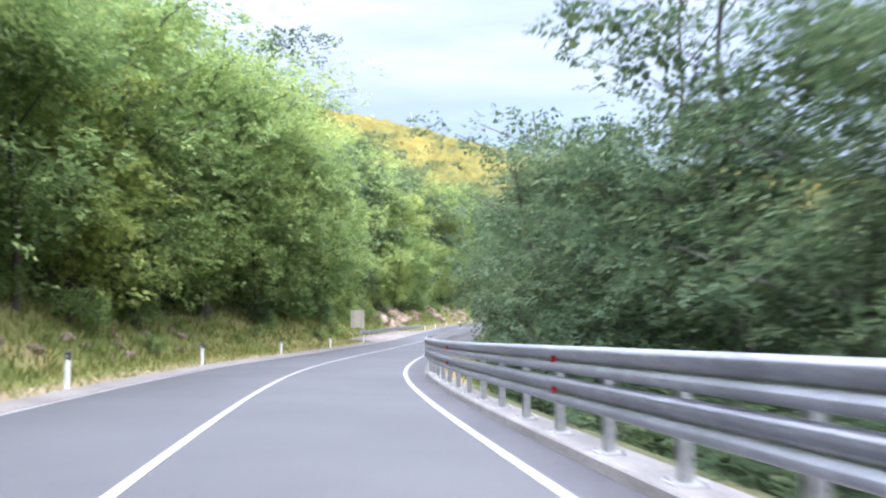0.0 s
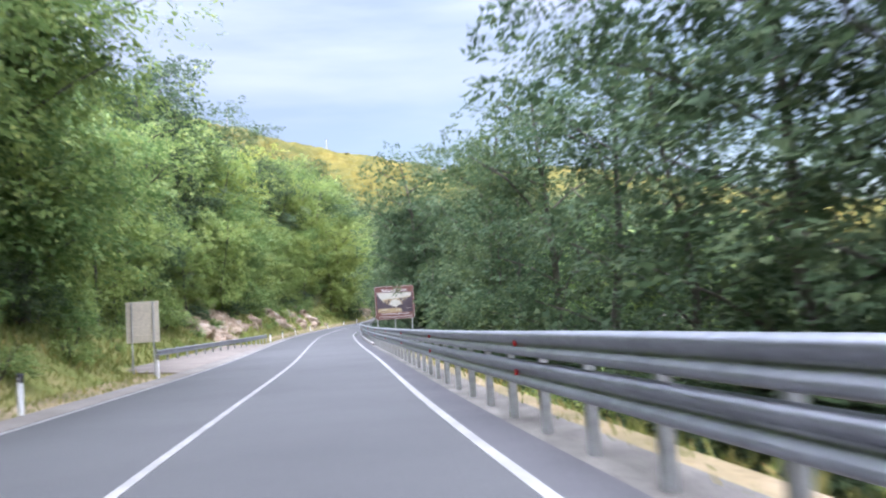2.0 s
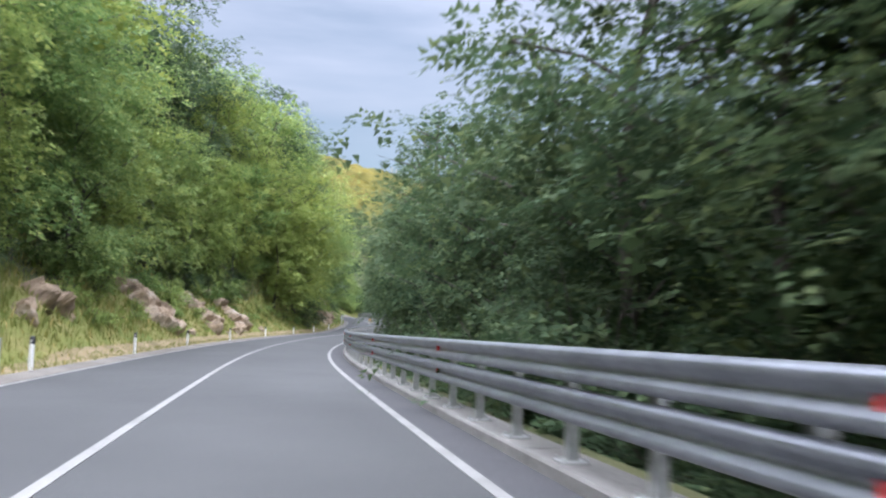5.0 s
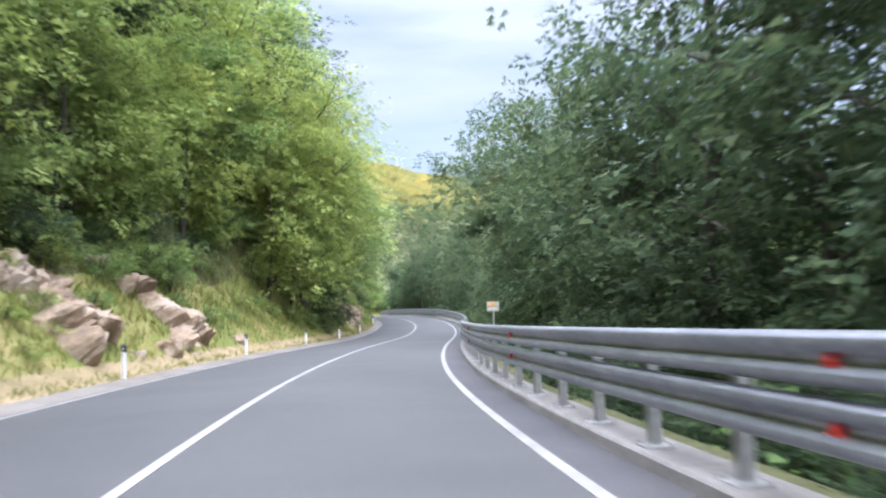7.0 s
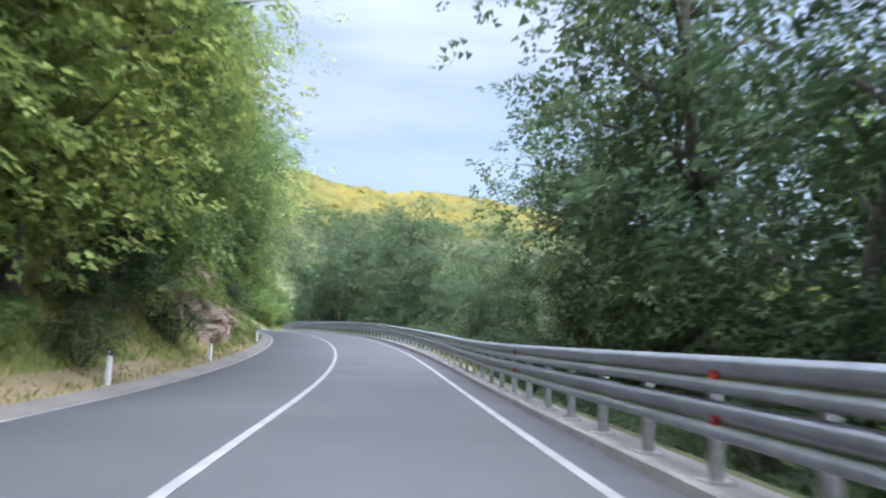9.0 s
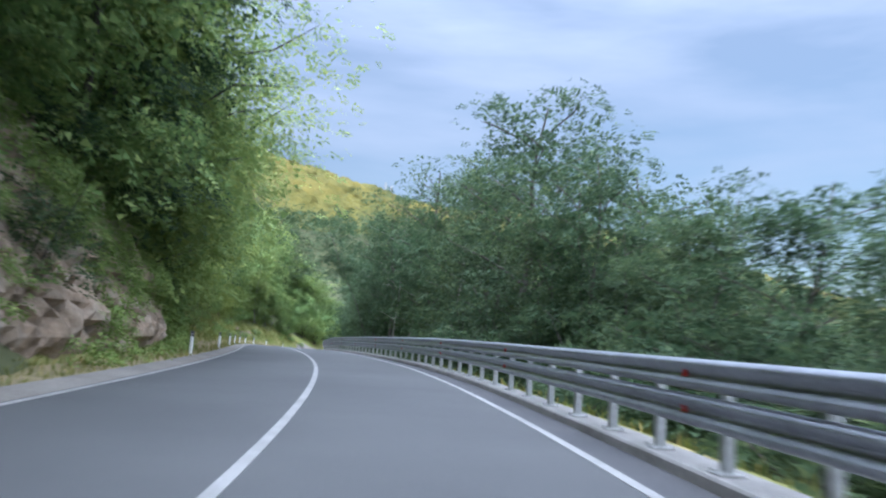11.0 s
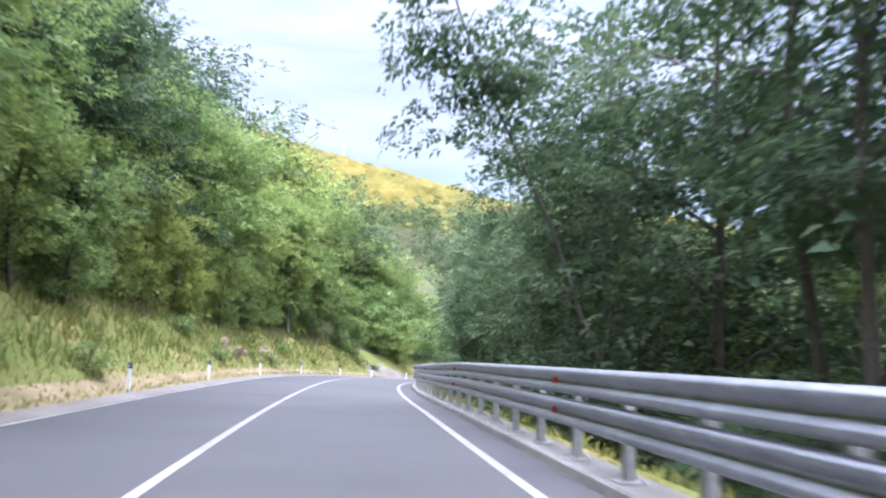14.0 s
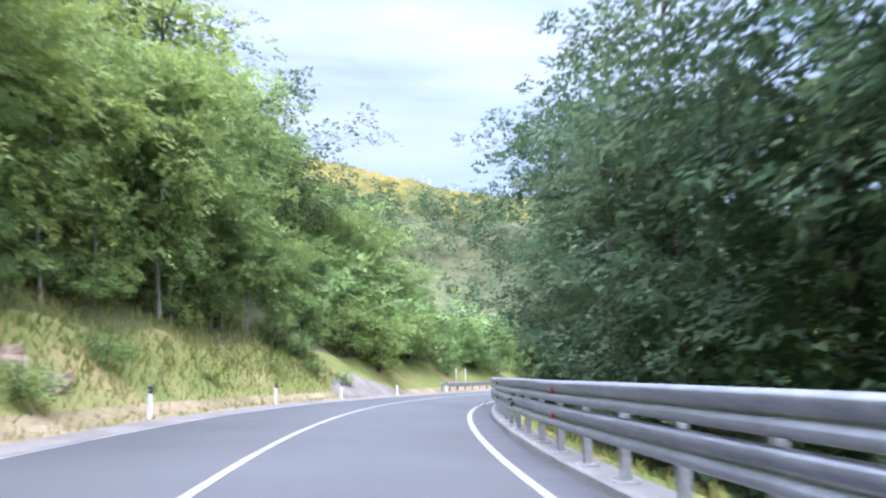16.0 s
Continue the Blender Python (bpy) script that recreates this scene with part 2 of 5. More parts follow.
def box_bm(x0, y0, z0, x1, y1, z1, bevel=0.0):
    bm = bmesh.new()
    bmesh.ops.create_cube(bm, size=1.0, matrix=Matrix.LocRotScale(((x0 + x1) / 2, (y0 + y1) / 2, (z0 + z1) / 2), None, (x1 - x0, y1 - y0, z1 - z0)))
    if bevel:
        bmesh.ops.bevel(bm, geom=bm.edges[:], offset=bevel, segments=1, affect="EDGES")
    return bm


def tube_bm(r0, r1, z0, z1, sides=10):
    bm = bmesh.new()
    bmesh.ops.create_cone(bm, cap_ends=True, segments=sides, radius1=r0, radius2=r1, depth=z1 - z0, matrix=Matrix.Translation((0, 0, (z0 + z1) / 2)))
    return bm


# ---- the road's line ----
ALIGNMENT = [  # metres along the road, heading in degrees, grade in percent
    (-40, 13.70, -2.03),
    (-20, 10.89, -2.47),
    (0, 8.44, -3.02),
    (20, 5.13, -3.25),
    (40, -3.93, -2.42),
    (60, -6.14, -1.57),
    (80, -5.25, -0.86),
    (100, -5.68, -0.31),
    (120, -6.74, -0.11),
    (140, -11.28, 0.75),
    (160, -16.75, 1.25),
    (180, -19.00, 1.07),
    (200, -16.51, 3.61),
    (220, -11.46, 4.06),
    (240, -6.94, 3.16),
    (260, -5.10, 2.61),
    (280, -5.89, 1.86),
    (300, -9.03, 1.64),
    (320, -16.23, 0.12),
    (340, -24.57, -0.80),
    (360, -32.77, -0.43),
    (380, -38.80, -0.04),
    (400, -44.81, -0.02),
    (420, -50.81, -0.01),
]
START = (-1.79, -0.23, 0.00)


def hermite(knots, values, q):
    knots, values = np.asarray(knots, float), np.asarray(values, float)
    m = np.gradient(values, knots)
    k = np.clip(np.searchsorted(knots, q, side="right") - 1, 0, len(knots) - 2)
    h = knots[k + 1] - knots[k]
    s = (q - knots[k]) / h
    return ((2 * s**3 - 3 * s**2 + 1) * values[k] + (s**3 - 2 * s**2 + s) * h * m[k]
            + (-2 * s**3 + 3 * s**2) * values[k + 1] + (s**3 - s**2) * h * m[k + 1])


STEP = 0.5
LINE_S = np.arange(-40, 420.01, STEP)
LINE_H = np.radians(hermite([a[0] for a in ALIGNMENT], [a[1] for a in ALIGNMENT], LINE_S))
grade = hermite([a[0] for a in ALIGNMENT], [a[2] for a in ALIGNMENT], LINE_S) / 100


def summed(a):
    return np.concatenate([[0], np.cumsum((a[:-1] + a[1:]) / 2 * STEP)])


LINE_X, LINE_Y, LINE_Z = summed(-np.sin(LINE_H)), summed(np.cos(LINE_H)), summed(grade)
zero = int(round(40 / STEP))
LINE_X += START[0] - LINE_X[zero]
LINE_Y += START[1] - LINE_Y[zero]
LINE_Z += START[2] - LINE_Z[zero]


# cross-fall of the two lanes: down to the right in right-hand bends, up after them
FALLS = [  # metres along the road, fall of the left lane, fall of the right lane
    (-40, 0.0098, 0.0186),
    (-20, 0.0121, 0.0226),
    (0, 0.0142, 0.0249),
    (15, 0.0161, 0.0318),
    (30, 0.0200, 0.0260),
    (45, 0.0125, -0.0038),
    (60, 0.0125, -0.0118),
    (75, 0.0073, -0.0102),
    (90, 0.0046, -0.0064),
    (110, 0.0033, 0.0017),
    (130, -0.0033, 0.0069),
    (150, -0.0066, 0.0136),
    (170, -0.0099, 0.0060),
    (190, -0.0006, 0.0033),
    (205, 0.0098, -0.0044),
    (220, 0.0075, -0.0076),
    (235, -0.0001, -0.0153),
    (250, -0.0045, -0.0138),
    (265, -0.0093, -0.0092),
    (280, -0.0092, -0.0095),
    (295, 0.0040, 0.0270),
    (310, 0.0156, 0.0458),
    (330, 0.0168, 0.0423),
    (360, 0.0173, 0.0397),
    (420, 0.0176, 0.0383),
]
FALL_LEFT = np.interp(LINE_S, [a[0] for a in FALLS], [a[1] for a in FALLS])
FALL_RIGHT = np.interp(LINE_S, [a[0] for a in FALLS], [a[2] for a in FALLS])


def on_road(s, lat, up=0.0):
    """World places at s metres along the centre line, lat metres to its right, up metres over the road."""
    s = np.asarray(s, float)
    up = up - np.interp(s, LINE_S, FALL_RIGHT) * np.clip(lat, 0, 6.0) - np.interp(s, LINE_S, FALL_LEFT) * np.clip(lat, -6.0, 0)
    h = np.interp(s, LINE_S, LINE_H)
    return np.stack(np.broadcast_arrays(np.interp(s, LINE_S, LINE_X) + np.cos(h) * lat,
                                        np.interp(s, LINE_S, LINE_Y) + np.sin(h) * lat,
                                        np.interp(s, LINE_S, LINE_Z) + up), -1)


def road_pose(s, lat, up=0.0, turn=0.0, tilt=0.0):
    x, y, z = on_road(s, lat, up)
    return pose(x, y, z, tilt, 0, math.degrees(np.interp(s, LINE_S, LINE_H)) + turn)


def ribbon(name, lats, ups, s0, s1, step, mat, thick=0.0):
    """A strip along the road with the given cross-section, closed below where it has thickness."""
    s = np.append(np.arange(s0, s1, step), s1)
    lats, ups = list(lats), list(ups)
    if thick:
        lats, ups = lats + lats[::-1], ups + [u - thick for u in ups[::-1]]
    n = len(lats)
    v = np.concatenate([on_road(s, a, u)[:, None] for a, u in zip(lats, ups)], 1).reshape(-1, 3)
    f = []
    for i in range(len(s) - 1):
        for k in range(n if thick else n - 1):
            a, b = i * n + k, i * n + (k + 1) % n
            f.append((a, b, b + n, a + n))
    if thick:
        f += [tuple(range(n))[::-1], tuple((len(s) - 1) * n + k for k in range(n))]
    return mesh_of(name, v, f, mat)


def smoothstep(a, b, x):
    t = np.clip((x - a) / (b - a), 0, 1)
    return t * t * (3 - 2 * t)


def wave(x, y, size, seed=0.0):
    """Cheap smooth unevenness between -1 and 1."""
    return (np.sin(x / size * 2.1 + seed) * np.cos(y / size * 1.7 - 1.3 * seed) + 0.5 * np.sin(x / size * 4.7 + 2.0 * seed + 1) * np.sin(y / size * 5.3 + seed)
            + 0.25 * np.sin((x + y) / size * 9.1 + seed)) / 1.75


def bank_start(s):
    """Distance from the centre line at which the hillside begins to climb."""
    return 5.0 + 2.6 * smoothstep(10, -5, s) + 2.0 * smoothstep(70, 40, s) + 3.2 * smoothstep(62, 80, s) * smoothstep(122, 108, s) + 0.7 * smoothstep(192, 199, s) * smoothstep(246, 238, s)


def left_height(s, d):
    start = bank_start(s)
    cliff = smoothstep(160, 182, s) * smoothstep(248, 228, s)
    wall = smoothstep(196, 202, s) * smoothstep(240, 234, s)
    steep = 0.62 + 1.5 * cliff + 0.2 * smoothstep(112, 125, s) * smoothstep(170, 160, s)
    foot = (0.66 + 0.2 * smoothstep(112, 125, s)) * (1 - wall) + steep * wall
    u = np.maximum(d - start, 0)
    first = np.minimum(u, 2.4) * foot + np.clip(u - 2.4, 0, 6.5) * steep
    rest = np.maximum(u - 8.9, 0)
    h = first + np.minimum(rest, 60) * (0.82 - 0.16 * cliff) + np.clip(rest - 60, 0, 250) * 0.72
    rough = smoothstep(0, 3, u)
    return 0.02 + 0.1 * smoothstep(4.1, start, d) + h + rough * (0.35 * wave(s, d, 3.0, 1.0) + 0.9 * wave(s, d, 11.0, 2.0) * smoothstep(2, 10, u))


def right_height(s, d):
    u = np.maximum(d - 5.4, 0)
    h = -0.06 - np.minimum(u, 16) * 0.62 + np.clip(u - 75, 0, 500) * 0.1
    return h - np.minimum(np.maximum(u - 16, 0), 10) * 0.3 + smoothstep(0, 3, u) * 0.3 * wave(s, d, 5.0, 3.0)


RIDGE_X = [-1600, -500, -250, -85, 0, 50, 100, 150, 200, 240, 280, 350, 440, 520, 590, 800, 1600]
RIDGE_Z = [150, 232, 258, 237, 214, 199, 190, 181, 169, 163, 161, 165, 160, 149, 137, 108, 118]


def far_height(x, y):
    ridge = np.interp(x, RIDGE_X, RIDGE_Z) + 2.0 * wave(x, y, 60, 4.0)
    up = smoothstep(600, 960, y) * 0.6 + np.clip((y - 600) / 360, 0, 1) * 0.4
    return ridge * np.where(y < 960, up, 1 - 0.5 * smoothstep(960, 1700, y)) - 12 * (1 - smoothstep(600, 650, y))


def middle_hill(x, y):
    top = 70 * smoothstep(-60, 60, x) * (0.75 + 0.25 * smoothstep(420, 200, x)) * smoothstep(560, 380, x)
    return top * np.exp(-((y - 575) / 75.0) ** 2) + 3 * wave(x, y, 40, 5.0)


def ground_height(x, y):
    """Height of the natural ground anywhere, with the distance along and across the road."""
    pts = np.stack([LINE_X[::4], LINE_Y[::4]], 1)
    d2 = (x[:, None] - pts[:, 0]) ** 2 + (y[:, None] - pts[:, 1]) ** 2
    k = np.argmin(d2, 1) * 4
    s, h = LINE_S[k], LINE_H[k]
    lat = (x - LINE_X[k]) * np.cos(h) + (y - LINE_Y[k]) * np.sin(h)
    near = np.sqrt(d2.min(1))
    lat = np.where(np.abs(lat) < near - 0.5, np.sign(lat) * near, lat)
    left = left_height(s, -lat)
    ahead = np.clip(0.8 * (52 - np.maximum(y - 350, 0) * 0.55 - x), -6, 150) + 1.5 * wave(x, y, 30, 6.0)
    w = smoothstep(335, 375, y) * smoothstep(6, 22, -lat)
    left = left * (1 - w) + np.minimum(left, ahead) * w
    z = LINE_Z[k] + np.where(lat < 0, left, right_height(s, lat))
    z = np.maximum(z, np.where(y > 430, middle_hill(x, y) - 8, -50))
    z = np.where(y > 560, np.maximum(z, far_height(x, y)), z)
    return z, s, lat


# ---- ground ----
def spaced(a, b, fine_a, fine_b, fine, grow):
    mid = list(np.arange(fine_a, fine_b + 0.1, fine))
    lo, hi, stp = [], [], fine
    x = fine_a
    while x > a:
        stp *= grow
        x -= stp
        lo.append(x)
    stp, x = fine, fine_b
    while x < b:
        stp *= grow
        x += stp
        hi.append(x)
    return np.array(lo[::-1] + mid + hi)


gx, gy = spaced(-4200, 4200, -130, 330, 6.0, 1.14), spaced(-4200, 4500, -60, 700, 6.0, 1.14)
mx, my = np.meshgrid(gx, gy)
gz, gs, glat = ground_height(mx.ravel(), my.ravel())
gz = gz - 2.2 * smoothstep(34, 22, np.abs(glat)) * (np.abs(glat) < 34)
gv = np.stack([mx.ravel(), my.ravel(), gz], 1)
nx, ny = len(gx), len(gy)
ii = (np.arange(ny - 1)[:, None] * nx + np.arange(nx - 1)[None]).ravel()
ground = new("ground", mesh_of("ground", gv, np.stack([ii, ii + 1, ii + nx + 1, ii + nx], 1), FOREST_BED, True))
tagged(ground, "wooded valley floor and hillsides under the trees", "ground", kind="structure")


def grassy_shoulder(s):
    """Where open grass, not shaded undergrowth, lies behind the guardrail."""
    return ((s > 22) & (s < 92)) | ((s > 197) & (s < 345))


def bank(name, side, lats, label, s0=-40, s1=400, step=1.5):
    s = np.arange(s0, s1 + 0.1, step)
    ss, dd = np.meshgrid(s, lats, indexing="ij")
    z = (left_height(ss, dd) if side < 0 else right_height(ss, dd))
    v = on_road(ss.ravel(), side * dd.ravel(), z.ravel())
    n = len(lats)
    i = (np.arange(len(s) - 1)[:, None] * n + np.arange(n - 1)[None]).ravel()
    f = np.stack([i, i + 1, i + n + 1, i + n], 1)
    f = f if side > 0 else f[:, ::-1]
    deep = np.repeat(np.array([(lats[k] + lats[k + 1]) / 2 for k in range(n - 1)])[None], len(s) - 1, 0)
    edge = (bank_start((s[:-1] + s[1:]) / 2) + 3.4)[:, None] if side < 0 else np.full((len(s) - 1, 1), 9.0)
    wooded = deep > edge
    if side > 0:
        along = ((s[:-1] + s[1:]) / 2)[:, None]
        wooded |= ~grassy_shoulder(along)
    bed = wooded.astype(int)
    if side < 0:
        bed[deep < 5.1] = 2                               # dry, thin grass and dust along the road
    else:
        bed[(along < 92) & ~wooded] = 2
    ob = new(name, mesh_of(name, v, f, [GRASS_BED, FOREST_BED, DRY_VERGE], True, bed.ravel().tolist()))
    return tagged(ob, label, "verge", kind="structure")


bank("verge_left", -1, list(np.arange(4.1, 16, 0.6)) + [17, 19, 22, 26, 30], "dry grass verge climbing into a wooded bank")
bank("verge_right", 1, list(np.arange(4.75, 12, 0.6)) + [13, 15, 18, 22, 27], "grassy shoulder falling away behind the guardrail")

river = new("water", mesh_of("water", [(40, -400, -15.5), (420, -400, -15.5), (420, 420, -15.5), (40, 420, -15.5)], [(0, 1, 2, 3)], WATER))
tagged(river, "dark green river in the valley floor", "river", kind="structure")

# ---- road ----
road = new("road", ribbon("road", [-3.65, -1.7, 0, 1.8, 3.65], [-0.02, 0.0, 0.012, 0.0, -0.02], -40, 412, 1.0, ASPHALT))
tagged(road, "smooth grey two-lane asphalt road", "road", kind="structure")
shoulder = new("road_shoulder", ribbon("road_shoulder", [3.65, 4.22], [-0.022, -0.035], -40, 412, 1.0, SHOULDER))
tagged(shoulder, "narrow darker asphalt shoulder", "road shoulder", kind="structure")
gravel_edge = new("gravel_edge", ribbon("gravel_edge", [4.21, 4.5, 4.95], [-0.04, -0.05, -0.04], 24, 91, 1.0, surface("dusty_gravel", ((0.3, (0.09, 0.083, 0.07)), (0.7, (0.2, 0.185, 0.155))), 0.8, 22.0, 0.95, 0, 0.2, 0.6, 0.02), 0.3))
tagged(gravel_edge, "dusty gravel strip under the guardrail", "gravel", kind="structure")
gutter = new("gutter", ribbon("gutter", [-4.24, -3.98, -3.65], [0.05, 0.03, -0.015], -40, 412, 1.0, GUTTER, 0.3))
tagged(gutter, "pale weathered concrete edge strip", "road edge", kind="structure")
for nm, mid, wide in (("edge_line_left", -3.53, 0.115), ("centre_line", 0.0, 0.125), ("edge_line_right", 3.54, 0.13)):
    crown = -0.02 + 0.032 * (1 - abs(mid) / 3.68)
    ob = new(nm, ribbon(nm, [mid - wide / 2, mid + wide / 2], [crown + 0.008, crown + 0.008], -40, 412, 1.0, LINE_PAINT, 0.01))
    tagged(ob, "continuous white painted road line", "road marking", kind="structure")


# ---- guardrail ----
def beam_mesh(name, s0, s1, lat, low, side=1):
    """One W-shaped steel beam between two distances; the waves face the road."""
    prof = [(0.0, 0.0), (0.022, 0.004), (0.078, 0.035), (0.083, 0.062), (0.078, 0.09), (0.016, 0.13), (0.012, 0.155),
            (0.016, 0.18), (0.078, 0.22), (0.083, 0.248), (0.078, 0.275), (0.022, 0.306), (0.0, 0.31)]
    front = [(lat - side * d, low + z) for d, z in prof]
    back = [(lat - side * (d - 0.012), low + z) for d, z in prof[::-1]]
    loop = front + back
    return closed_sweep(name, loop, s0, s1, 2.0, STEEL)


def closed_sweep(name, loop, s0, s1, step, mat, capped=False):
    s = np.append(np.arange(s0, s1 - 0.01, step), s1)
    n = len(loop)
    v = np.concatenate([on_road(s, a, u)[:, None] for a, u in loop], 1).reshape(-1, 3)
    f = [(i * n + k, i * n + (k + 1) % n, (i + 1) * n + (k + 1) % n, (i + 1) * n + k) for i in range(len(s) - 1) for k in range(n)]
    if capped:
        f += [tuple(range(n))[::-1], tuple((len(s) - 1) * n + k for k in range(n))]
    return mesh_of(name, v, f, mat, not capped)


def joined(*bms):
    out = bmesh.new()
    for b in bms:
        me = bpy.data.meshes.new("part")
        b.to_mesh(me)
        b.free()
        out.from_mesh(me)
        bpy.data.meshes.remove(me)
    return out


def data_of(name, bm, mat):
    me = bpy.data.meshes.new(name)
    bm.to_mesh(me)
    bm.free()
    me.materials.append(mat)
    return me


rail = tagged(new("guardrail"), "double galvanised steel W-beam guardrail on short posts", "guardrail")
beam_s = list(np.arange(-38, 402, 4.0))
for s0 in beam_s:
    piece("beam", beam_mesh("beam", s0, s0 + 4.02, 4.305, 0.85), rail)
    piece("beam", beam_mesh("beam", s0, s0 + 4.02, 4.305, 0.49), rail)
post_me = data_of("post", joined(box_bm(-0.05, -0.06, 0, -0.042, 0.06, 1.1), box_bm(-0.042, -0.06, 0, 0.05, -0.052, 1.1), box_bm(-0.042, 0.052, 0, 0.05, 0.06, 1.1)), STEEL_DULL)
plate_me = data_of("base_plate", joined(box_bm(-0.13, -0.13, 0, 0.13, 0.13, 0.02, 0.004), *[box_bm(x - 0.015, y - 0.015, 0.02, x + 0.015, y + 0.015, 0.05) for x in (-0.1, 0.1) for y in (-0.1, 0.1)]), STEEL_DULL)
spacer_me = data_of("spacer", box_bm(-0.085, -0.05, -0.09, 0.0, 0.05, 0.09, 0.006), STEEL_DULL)
SLABS = [(-40, 26), (89.5, 402)]
for s in np.arange(-37, 402, 1.72):
    on_slab = any(a < s < b for a, b in SLABS)
    p = piece("post", post_me, rail, at=road_pose(s, 4.435, 0.05 if on_slab else -0.15) @ Matrix.Diagonal((1, 1, 1.0 if on_slab else 1.18, 1)))
    if on_slab:
        piece("base_plate", plate_me, rail, at=road_pose(s, 4.435, 0.1))
    for z in (1.005, 0.645):
        piece("spacer", spacer_me, rail, at=road_pose(s, 4.39, z))
reflector_me = data_of("reflector", joined(box_bm(-0.012, -0.005, -0.045, 0.0, 0.005, 0.045, 0.001), box_bm(-0.03, -0.006, -0.04, -0.01, 0.006, 0.04, 0.002)), REFLECT_RED)
for s in np.arange(-0.6, 345, 9.71):
    for low in (0.85, 0.49):
        piece("reflector", reflector_me, rail, "red guardrail reflector", at=road_pose(s, 4.295, low + 0.155) @ Matrix.Diagonal((1.5, 4, 1.0, 1)))

kerb = tagged(new("kerb"), "pale concrete footing slabs under the guardrail", "kerb", kind="structure")
for a, b in SLABS:
    for s0 in np.arange(a, b - 0.1, 6.0):
        s1 = min(s0 + 5.975, b)
        piece("slab", closed_sweep("slab", [(4.22, -0.25), (4.22, 0.075), (4.245, 0.1), (4.74, 0.1), (4.76, 0.08), (4.76, -0.5)], s0, s1, 2.0, CONCRETE, True), kerb)

left_rail = tagged(new("guardrail"), "single galvanised W-beam guardrail beside a gravel lay-by", "guardrail")


def lay_by_lat(s):
    return -4.5 - 3.0 * smoothstep(115, 76, s)


for s0 in np.arange(81, 113, 4.0):
    a0, a1 = lay_by_lat(s0), lay_by_lat(s0 + 4)
    me = beam_mesh("beam", s0, s0 + 4.02, 0.0, 0.52, -1)
    co = np.zeros(len(me.vertices) * 3)
    me.vertices.foreach_get("co", co)
    co = co.reshape(-1, 3)
    n = 26
    for i in range(len(co) // n):
        s = s0 + 2.0 * i
        h = np.interp(s, LINE_S, LINE_H)
        off = a0 + (a1 - a0) * min(2.0 * i / 4.0, 1.0)
        co[i * n:(i + 1) * n, 0] += math.cos(h) * off
        co[i * n:(i + 1) * n, 1] += math.sin(h) * off
    me.vertices.foreach_set("co", co.ravel())
    piece("beam", me, left_rail)
for s in np.arange(81.5, 114, 2.0):
    piece("post", post_me, left_rail, at=road_pose(s, lay_by_lat(s) - 0.1, -0.25, 180))
lay_by = new("lay_by", ribbon("lay_by", [-7.6, -5.4, -4.25], [0.16, 0.15, 0.06], 70, 108, 1.0, surface("pale_gravel", ((0.3, (0.13, 0.11, 0.085)), (0.7, (0.22, 0.19, 0.155))), 0.6, 25.0, 0.95, 0, 0.2, 0.6, 0.02), 0.06))
tagged(lay_by, "pale gravel lay-by", "lay-by", kind="structure")

far_rail = tagged(new("guardrail"), "guardrail along the outside of the far bend", "guardrail")
for s0 in np.arange(362, 400, 4.0):
    piece("beam", beam_mesh("beam", s0, s0 + 4.02, -4.6, 0.45, -1), far_rail)
for s in np.arange(362.5, 401, 2.0):
    piece("post", post_me, far_rail, at=road_pose(s, -4.72, -0.3, 180))

# ---- delineator posts ----
def marker_post():
    e = tagged(new("delineator_post"), "white plastic roadside marker post with a black band", "marker post", group="roadside marker posts")
    bm = bmesh.new()
    ring = [(-0.06, 0.03), (-0.045, -0.045), (0.0, -0.06), (0.045, -0.045), (0.06, 0.03), (0.0, 0.045)]
    lo = [bm.verts.new((x, y, -0.15)) for x, y in ring]
    hi = [bm.verts.new((x, y, 0.78 + (0.05 if y > 0 else 0.0))) for x, y in ring]
    bm.faces.new(hi)
    bm.faces.new(lo[::-1])
    for k in range(6):
        bm.faces.new((lo[k], lo[(k + 1) % 6], hi[(k + 1) % 6], hi[k]))
    bmesh.ops.bevel(bm, geom=bm.edges[:], offset=0.006, segments=1, affect="EDGES")
    body = part("body", bm, POST_WHITE, e)
    bm = bmesh.new()
    a = [bm.verts.new((x * 1.04, y * 1.04, 0.66 - 0.03 * (x > 0))) for x, y in ring]
    b = [bm.verts.new((x * 1.04, y * 1.04, 0.8 + (0.04 if y > 0 else 0.0))) for x, y in ring]
    for k in range(6):
        bm.faces.new((a[k], a[(k + 1) % 6], b[(k + 1) % 6], b[k]))
    bm.faces.new(b)
    part("black_band", bm, POST_BLACK, e, "black band")
    part("reflector", box_bm(-0.02, -0.068, 0.69, 0.02, -0.058, 0.76, 0.002), SIGN_WHITE, e, "small white reflector")
    return e


first = marker_post()
MARKERS = [7.0, 18.8, 31.1, 43.4, 55.2, 67.1, 115.1, 127.6, 139.0, 151.2, 163.4, 175.2, 185.9, 197.1, 216.4, 234.2, 246.9, 260.2, 272.7, 284.6, 295.3, 306.8, 318.3, 330.0, 340.0, 351.0, 362.5]
for k, s in enumerate(MARKERS):
    m = road_pose(s, -4.35, 0.04, random.uniform(-8, 8), random.uniform(-2.5, 2.5))
    if k == 0:
        first.matrix_basis = m
    else:
        copy_thing(first, m)


